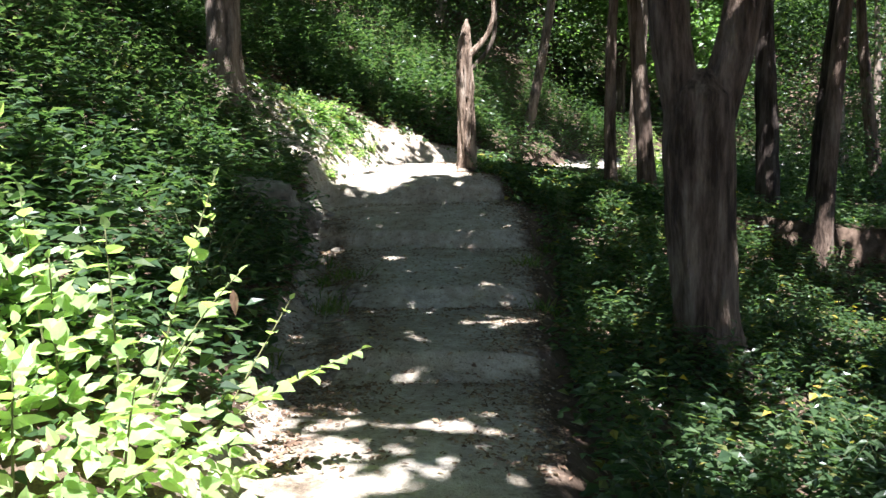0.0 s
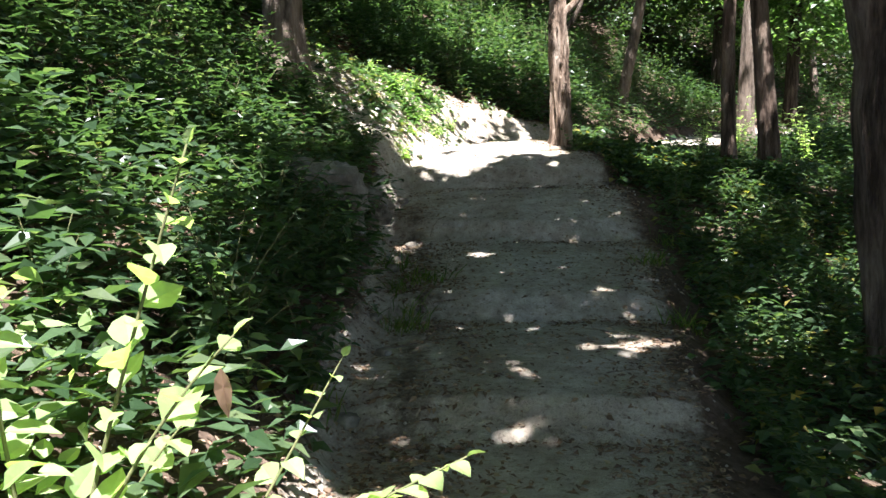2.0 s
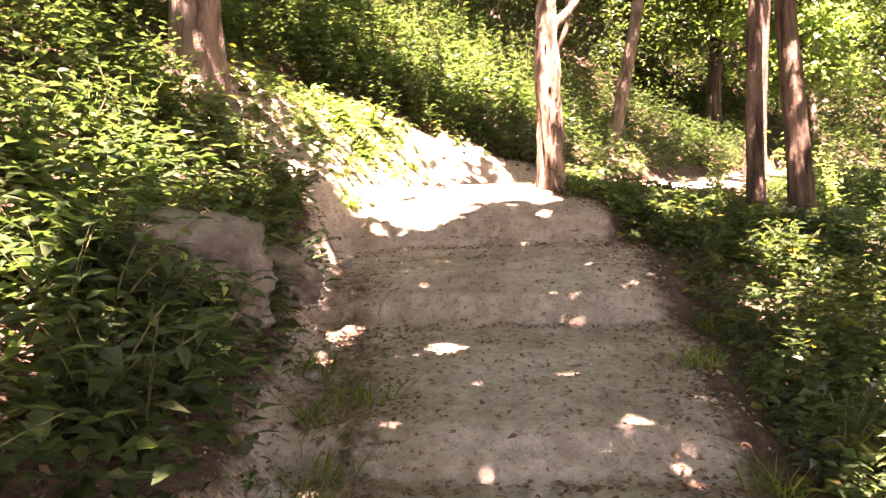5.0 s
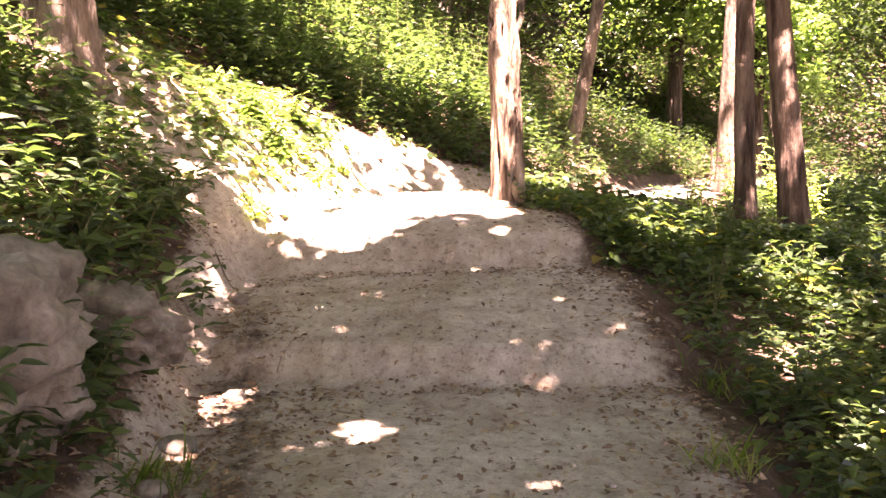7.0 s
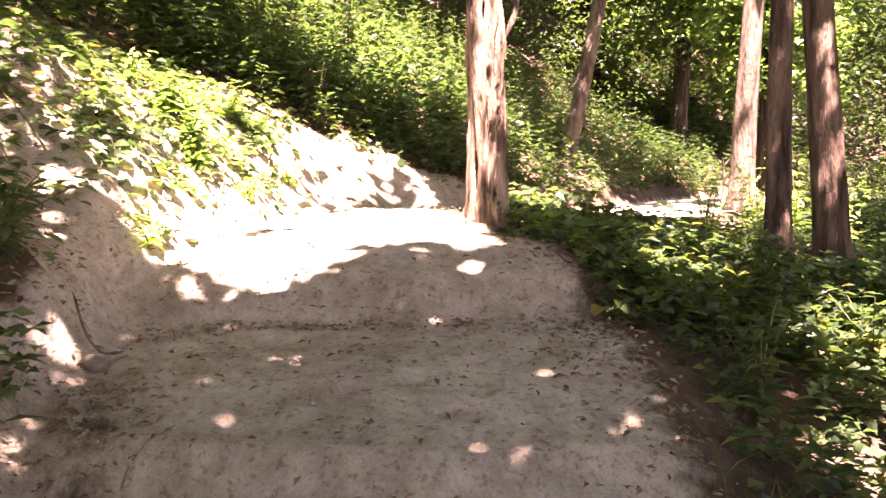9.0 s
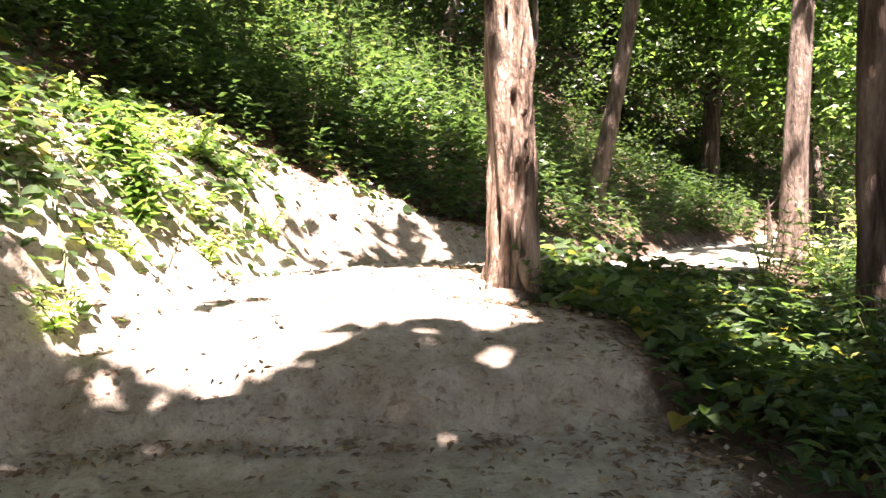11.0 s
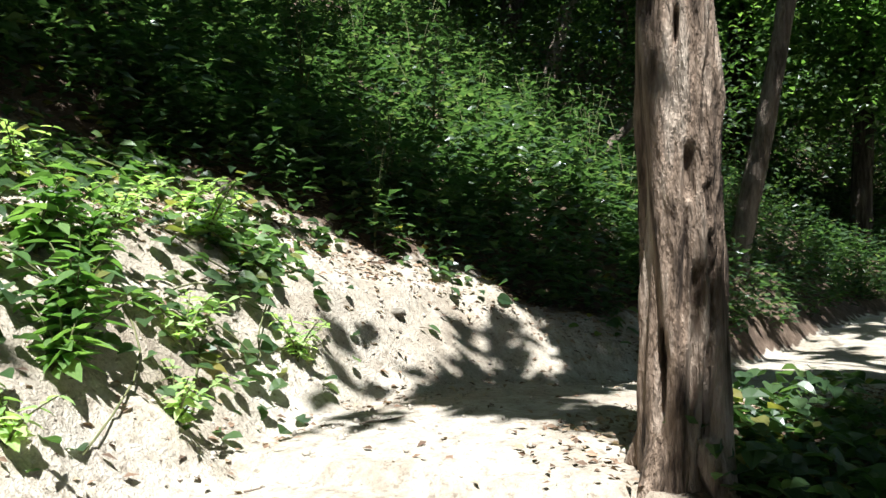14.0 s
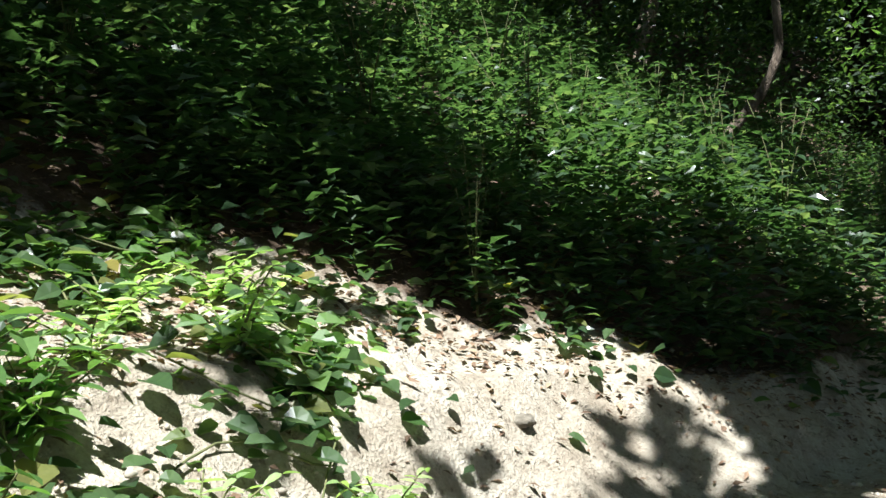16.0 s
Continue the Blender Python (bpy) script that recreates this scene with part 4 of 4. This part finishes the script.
def sunny_bush():
    x, y = -1.55, 3.1
    z = ground_z(x, y) - 0.03
    top = tagged(new("bush"), "sunlit pale green bush with arching leafy shoots beside the trail", "bush")
    top.location = (x, y, z)
    loc = lambda X, Y, Z: (X - x, Y - y, Z - z)
    massed(top, 620, loc(-1.75, 3.05, 0.62), (0.75, 0.75, 0.5), 5, LEAF_BUSH_LIT, 0.09)
    massed(top, 300, loc(-1.15, 3.0, 0.38), (0.4, 0.5, 0.3), 6, LEAF_BUSH_LIT, 0.085)
    massed(top, 200, loc(-1.9, 3.9, 0.75), (0.6, 0.5, 0.45), 9, LEAF_BUSH_LIT, 0.09)
    massed(top, 320, loc(-1.95, 3.35, 1.0), (0.5, 0.55, 0.36), 10, LEAF_BUSH_LIT, 0.09)
    spray(top, loc(-1.6, 3.3, 0.8), loc(-1.62, 3.2, 1.42), 0.0, 12, 31)
    spray(top, loc(-1.95, 3.3, 0.9), loc(-1.72, 3.25, 1.72), 0.0, 13, 32)
    spray(top, loc(-1.3, 3.3, 0.6), loc(-1.28, 3.15, 1.3), 0.0, 11, 33)
    spray(top, loc(-1.2, 3.25, 0.5), loc(-0.9, 3.3, 1.5), 0.05, 17, 1)
    spray(top, loc(-1.2, 3.2, 0.5), loc(-0.8, 3.25, 1.12), 0.12, 10, 2)
    spray(top, loc(-1.1, 3.4, 0.35), loc(-0.36, 3.62, 0.74), 0.05, 17, 3)
    spray(top, loc(-1.05, 3.6, 0.3), loc(-0.72, 3.9, 0.92), 0.0, 9, 4)
    spray(top, loc(-1.5, 3.2, 0.6), loc(-1.45, 3.05, 1.2), 0.0, 11, 5)
    spray(top, loc(-1.8, 3.3, 0.7), loc(-1.85, 3.4, 1.62), 0.0, 12, 6)
    spray(top, loc(-0.95, 3.4, 0.2), loc(-0.72, 3.2, 0.35), 0.05, 9, 8)
    for k in range(14):
        r = random.Random(60 + k)
        X, Y = r.uniform(-2.2, -0.95), r.uniform(2.5, 3.7)
        spray(top, loc(X - 0.1, Y + 0.1, 0.4), loc(X + r.uniform(-0.1, 0.25), Y + r.uniform(-0.25, 0.2), r.uniform(0.75, 1.12) - 0.3 * (X > -1.2)), 0.06, 9, 80 + k)
    dry = part("withered_leaf", blades("withered_leaf", np.zeros((1, 3)), np.array([[0.1, 0, -1.0]]), np.array([[0.3, -1.0, 0]]), 0.11, 0.035, LEAF_DRY, 0.6, 0.2, True), top, "curled brown withered leaf")
    dry.location = loc(-0.82, 3.22, 1.06)


sunny_bush()


def shrub(label, seed, height, spread, stems, leaf_len, mat, name="shrub"):
    """A small leafy plant: a few stems, each with its foliage."""
    r = np.random.default_rng(seed)
    top = tagged(new(name), label, "plant")
    for k in range(stems):
        a, f = r.uniform(0, 6.28), r.uniform(0.3, 1.0)
        tip = np.array([math.cos(a) * spread * f, math.sin(a) * spread * f, height * r.uniform(0.7, 1.05)])
        pts = [tip * t * np.array([t, t, 1]) for t in np.linspace(0, 1, 6)]
        stem = part("stem", tube("stem", pts, [0.006, 0.0055, 0.005, 0.004, 0.003, 0.002], STEM, 5, 8), top)
        n = 16
        t = np.repeat(np.linspace(0.2, 1, n // 2), 2)
        pos = tip * t[:, None] * np.stack([t, t, np.ones(n)], 1)
        az = a + np.arange(n) // 2 * 1.4 + np.arange(n) % 2 * math.pi + r.normal(0, 0.3, n)
        way = np.stack([np.cos(az), np.sin(az), r.uniform(-0.4, 0.35, n)], 1)
        ln = leaf_len * r.uniform(0.75, 1.25, n) * (1.15 - 0.5 * t)
        part("foliage", blades("foliage", pos, way, np.array([0, -0.1, 1.0]) + r.normal(0, 0.25, (n, 3)), ln, ln * 0.45, mat, fine=True), stem)
    return top


def plant_out(model, places, seed):
    r = random.Random(seed)
    for k, (x, y) in enumerate(places):
        s = r.uniform(0.8, 1.25)
        m = pose(x, y, ground_z(x, y) - 0.02, r.uniform(-8, 8), r.uniform(-8, 8), r.uniform(0, 360))
        if k == 0:
            model.matrix_basis = m
        else:
            copy_thing(model, m).scale = (s, s, s)


def places(n, test, box, seed):
    r = np.random.default_rng(seed)
    b, clay, left, right = scatter(n * 12, *box, r)
    return [tuple(p[:2]) for p in b[test(b, left, right)][:n]]


plant_out(shrub("upright broad-leaved green plant on the hillside", 1, 0.75, 0.3, 5, 0.13, LEAF_HERB), places(22, lambda b, l, r: (l > 0.5) & (l < 3), (-5, -0.8, 4.2, 11), 1), 1)
plant_out(shrub("low spreading green plant with narrow leaves on the bank", 2, 0.45, 0.35, 6, 0.11, LEAF_HERB), places(20, lambda b, l, r: (l > 0.2) & (l < 1.0), (-3, -0.8, 4.4, 11.2), 2), 2)
plant_out(shrub("leafy green shrub in the shade below the trail", 3, 0.5, 0.4, 6, 0.11, LEAF_IVY), places(22, lambda b, l, r: (r > 0.35) & (r < 3), (0.9, 5, 3, 13), 3), 3)
plant_out(shrub("tall slender green plant on the far slope", 4, 1.0, 0.3, 5, 0.12, LEAF_HERB), places(24, lambda b, l, r: (l > 0.9) & (l < 4), (-5, 3, 15, 23), 4), 4)
plant_out(shrub("light green shrub beside the far clearing", 5, 0.9, 0.4, 7, 0.1, LEAF_BUSH_LIT), [(2.9, 16.2), (3.6, 16.8), (4.4, 17.4), (5.2, 18.4), (3.3, 15.6), (4.9, 17.0), (6.0, 19.6), (2.7, 15.4), (5.6, 17.8)], 5)
plant_out(shrub("sunlit broad-leaved plant on the clay bank", 6, 0.3, 0.28, 6, 0.13, LEAF_SUNLIT), [(-1.7, 13.05), (-1.84, 13.4), (-1.6, 12.85), (-1.95, 13.2)], 6)
plant_out(shrub("small light green plant growing on the clay bank", 7, 0.22, 0.22, 4, 0.08, LEAF_BUSH_LIT), [(-1.2, 14.05), (-1.5, 13.5), (-1.9, 13.7), (-1.35, 13.15), (-2.1, 14.1), (-1.75, 14.3), (-1.55, 12.5), (-2.0, 14.6), (-2.3, 13.6), (-1.6, 11.9)], 7)
plant_out(shrub("pale green sapling growing beside the clay rock", 8, 0.6, 0.16, 3, 0.1, LEAF_BUSH_LIT), [(-1.62, 7.9), (-1.75, 8.15), (-1.4, 5.1), (-1.5, 7.65), (-1.95, 7.9), (-2.15, 8.05), (-2.4, 8.3)], 8)


plant_out(shrub("broad-leaved dark green plant drooping over the clay bank", 9, 0.5, 0.32, 7, 0.14, LEAF_HERB),
          [(-1.83, 8.3), (-1.95, 8.05), (-1.6, 7.95), (-1.72, 8.5), (-2.2, 8.1), (-1.5, 7.3), (-1.6, 6.7), (-1.5, 5.9), (-1.75, 7.6), (-1.9, 7.7), (-2.0, 7.4), (-1.65, 7.75), (-2.3, 9.1), (-2.1, 9.4), (-1.9, 10.3), (-2.15, 10.0), (-2.0, 10.7), (-1.65, 8.9)], 9)


def vines():
    """Leaf patches that trail over the sunlit bank."""
    r = np.random.default_rng(91)
    for k in range(26):
        x, y = r.uniform(-2.9, -1.35), r.uniform(11.8, 15.3)
        z, clay, l, rt = [float(v[0]) for v in land(np.array([x]), np.array([y]))]
        if l < 0.15:
            continue
        n = int(r.uniform(22, 50))
        q = np.stack([x + r.normal(0, 0.16, n), y + r.normal(0, 0.2, n)], 1)
        zz = land(q[:, 0], q[:, 1])[0]
        top = tagged(new("vine"), "trailing vine with broad green and yellowing leaves on the bank", "vine", "vines on the bank")
        top.location = (x, y, z)
        p = np.stack([q[:, 0] - x, q[:, 1] - y, zz - z + r.uniform(0.01, 0.09, n)], 1)
        ln = r.uniform(0.06, 0.12, n)
        part("foliage", blades("foliage", p, turned(n, -0.4, 0.2, r), np.array([0.35, -0.2, 1.0]) + r.normal(0, 0.25, (n, 3)), ln, ln * 0.85, LEAF_IVY if k % 3 else LEAF_SUNLIT, fine=True), top)
        pts = [(p[i][0], p[i][1], p[i][2] - 0.01) for i in np.argsort(p[:, 1])[::max(1, n // 6)]]
        part("stem", tube("stem", pts, [0.004] * len(pts), STEM, 5, 18), top)


vines()


def tufts():
    r = np.random.default_rng(95)
    c = np.array([(-1.05, 7.75), (-1.15, 8.1), (-0.95, 8.35), (0.95, 7.6), (-1.25, 5.6), (0.95, 9.0), (1.3, 10.2), (-1.0, 7.2), (-1.3, 8.8)])
    q = np.repeat(c, 55, 0) + r.normal(0, 0.075, (len(c) * 55, 2))
    n = len(q)
    p = np.stack([q[:, 0], q[:, 1], land(q[:, 0], q[:, 1])[0] - 0.01], 1)
    stuff("grass", blades("grass", p, turned(n, 0.9, 3.0, r), np.array([0.2, 0.2, 0.6]) + r.normal(0, 0.2, (n, 3)), r.uniform(0.1, 0.24, n), 0.011, GRASS, 0.2, 0.35), "small tufts of green grass at the trail's edge", "grass")


tufts()


# ---- stones, twigs and roots ----
def stone(x, y, size, seed, label, sink=0.3, name="stone", turn=0):
    bm = bmesh.new()
    bmesh.ops.create_icosphere(bm, subdivisions=5 if size[0] > 0.2 else 3, radius=1)
    for v in bm.verts:
        n = noise.fractal(v.co * 1.3 + Vector((seed * 7.1, 0, 0)), 0.9, 2.0, 5)
        c = noise.cell(v.co * 1.7 + Vector((seed, 3, 1)))
        v.co *= 1 + 0.3 * n + 0.03 * c + 0.06 * math.sin(v.co.z * 11 + 4 * n) + 0.09 * noise.fractal(v.co * 6, 0.7, 2.0, 5)
        v.co = Vector((v.co.x * size[0], v.co.y * size[1], max(v.co.z, -0.75) * size[2]))
    me = bpy.data.meshes.new(name)
    bm.to_mesh(me)
    bm.free()
    me.materials.append(STONE)
    for p in me.polygons:
        p.use_smooth = True
    ob = tagged(new(name, me), label, "stone")
    ob.matrix_basis = pose(x, y, ground_z(x, y) + size[2] * (0.75 - sink), 0, 0, turn)


stone(-2.05, 8.7, (0.52, 0.75, 0.5), 2, "large pale weathered clay rock half covered by plants", 0.68, "boulder", 20)
stone(-1.75, 9.5, (0.28, 0.34, 0.22), 3, "pale clay rock in the bank", 0.35, "boulder", 70)
stone(-1.3, 8.75, (0.055, 0.05, 0.045), 4, "small white stone at the foot of the bank")
for k, (x, y, s) in enumerate(((-1.2, 7.2, 0.05), (-1.05, 6.6, 0.045), (-1.28, 9.9, 0.05), (-1.5, 10.9, 0.06), (-1.45, 12.2, 0.04), (-0.9, 14.9, 0.04), (-1.35, 9.2, 0.07), (-1.1, 5.7, 0.06))):
    stone(x, y, (s, s * 1.2, s * 0.7), 10 + k, "small pale stone fallen from the clay bank", 0.25, "stone", k * 50)


def crumbs():
    """Clods and pebbles that have rolled off the bank."""
    r = np.random.default_rng(71)
    b, clay, left, right = scatter(16000, -2.6, 1.6, 4, 16.5, r)
    b = b[(r.random(len(b)) < np.where(left > 0, 0.45 * (left < 0.9), 0.5 * grow(-left, 0.7, 0.0) + 0.05 + 0.15 * grow(right, -0.5, 0))) & (right < 0.1)]
    n = len(b)
    s = 0.004 + 0.018 * r.random(n) ** 3
    o = np.array([(1, 0, 0), (-1, 0, 0), (0, 1, 0), (0, -1, 0), (0, 0, 0.8), (0, 0, -0.8)], float)
    v = b[:, None] + (o[None] * s[:, None, None] * r.uniform(0.6, 1.2, (n, 6, 1))) + np.array([0, 0, 0.003])
    a = r.uniform(0, 6.28, n)
    f = np.array([(0, 2, 4), (2, 1, 4), (1, 3, 4), (3, 0, 4), (2, 0, 5), (1, 2, 5), (3, 1, 5), (0, 3, 5)])[None] + (np.arange(n) * 6)[:, None, None]
    stuff("pebbles", mesh("pebbles", v.reshape(-1, 3), f.reshape(-1, 3), PEBBLE), "pale clay crumbs and pebbles strewn along the trail", "pebbles")


PEBBLE = plain("clay_crumb", [(0.3, (0.25, 0.21, 0.16)), (0.7, (0.5, 0.45, 0.37))], 3, 0.95, 0.005)
crumbs()


def stick(x, y, length, turn, thick, seed, label="thin dead twig lying on the ground"):
    r = random.Random(seed)
    n, pts = 7, []
    a = radians(turn)
    for i in range(n):
        t = i / (n - 1) - 0.5
        w = r.uniform(-0.05, 0.05) * length
        px, py = math.cos(a) * t * length - math.sin(a) * w, math.sin(a) * t * length + math.cos(a) * w
        pts.append((px, py, ground_z(x + px, y + py) + thick * 0.8))
    z = pts[3][2]
    top = tagged(new("twig"), label, "twig", "fallen twigs")
    top.location = (x, y, z)
    pts = [(p[0], p[1], p[2] - z) for p in pts]
    part("shaft", tube("shaft", pts, [thick * (1 - 0.09 * i) for i in range(n)], TWIG, 6, 16), top)
    for i in (2, 4):
        p, d = Vector(pts[i]), Vector((math.cos(a + (0.7 if i == 2 else -0.8)), math.sin(a + (0.7 if i == 2 else -0.8)), 0.12))
        part("side_twig", tube("side_twig", [p, p + d * length * 0.13, p + d * length * 0.25 + Vector((0, 0, 0.01))], [thick * 0.55, thick * 0.4, thick * 0.2], TWIG, 5, 8), top)


_r = random.Random(12)
for k in range(46):
    y = _r.uniform(4.2, 14.2)
    half = float(np.interp(y, LINE[:, 1], LINE[:, 3]))
    x = _r.choice((-1, -1, 1)) * half * _r.uniform(0.45, 1.05) - 0.12
    stick(x, y, _r.uniform(0.08, 0.3), _r.uniform(0, 180), _r.uniform(0.003, 0.006), 200 + k)
stick(-0.75, 6.9, 0.7, 25, 0.008, 300, "long dead twig across the leaf litter")
stick(-2.5, 13.3, 0.55, 160, 0.009, 301, "pale forked dead branch lying on the bank")
stick(-2.3, 15.0, 0.5, 120, 0.008, 302, "pale forked dead branch lying on the slope")
stick(-2.7, 14.3, 0.8, 80, 0.01, 303, "pale forked dead branch lying on the slope")


def root(x, y, length, seed):
    r = random.Random(seed)
    pts = []
    for i in range(7):
        t = i / 6
        X, Y = x + t * length * 0.8, y + 0.1 * math.sin(t * 5 + seed) + t * 0.1
        pts.append((X, Y, ground_z(X, Y) + (0.004 if 0 < i < 6 else -0.03)))
    z = pts[3]
    ob = tagged(new("root", tube("root", [(p[0] - x, p[1] - y, p[2] - z[2]) for p in pts], [0.004, 0.008, 0.009, 0.008, 0.007, 0.006, 0.003], BARK_CEDAR, 7, 26, 0.1)), "bare brown root hanging out of the clay bank", "root", "roots in the bank")
    ob.location = (x, y, z[2])


for k, (x, y, ln) in enumerate(((-2.0, 12.3, 0.6), (-1.7, 14.35, 0.45), (-1.75, 11.1, 0.4), (-2.3, 13.4, 0.5), (-1.2, 15.4, 0.35), (-1.55, 9.9, 0.3), (-1.9, 14.9, 0.5))):
    root(x, y, ln, k)


def curved_stem():
    """The bare bent stem on the slope behind the dead trunk."""
    x, y = 0.5, 22.0
    top = tagged(new("bent_tree"), "bare pale stem bent upwards on the dark slope", "tree")
    top.location = (x, y, ground_z(x, y) - 0.1)
    part("trunk", tube("trunk", [(0, 0, 0), (0.25, 0, 0.45), (0.6, 0, 0.8), (0.85, 0, 1.3), (0.85, 0, 2.0), (0.75, 0, 2.7), (0.95, 0, 4.0)], [0.075, 0.07, 0.06, 0.055, 0.05, 0.045, 0.03], BARK_PALE, 12, 50, 0.08, 4, 9), top)


curved_stem()


def dead_sapling():
    x, y = 4.55, 20.4
    top = tagged(new("dead_sapling"), "small bare orange-brown sapling at the edge of the clearing", "sapling")
    top.location = (x, y, ground_z(x, y) - 0.03)
    part("trunk", tube("trunk", [(0, 0, 0), (0.02, 0, 0.35), (-0.02, 0, 0.75)], [0.045, 0.035, 0.02], BARK_PALE, 8, 14, 0.1), top)
    for a, h in ((0.4, 0.7), (2.6, 0.65), (1.7, 0.5)):
        part("branch", tube("branch", [(0, 0, h - 0.08), (math.cos(a) * 0.14, 0, h + 0.08), (math.cos(a) * 0.2, 0.02, h + 0.25)], [0.016, 0.012, 0.005], BARK_PALE, 6, 8), top)


dead_sapling()
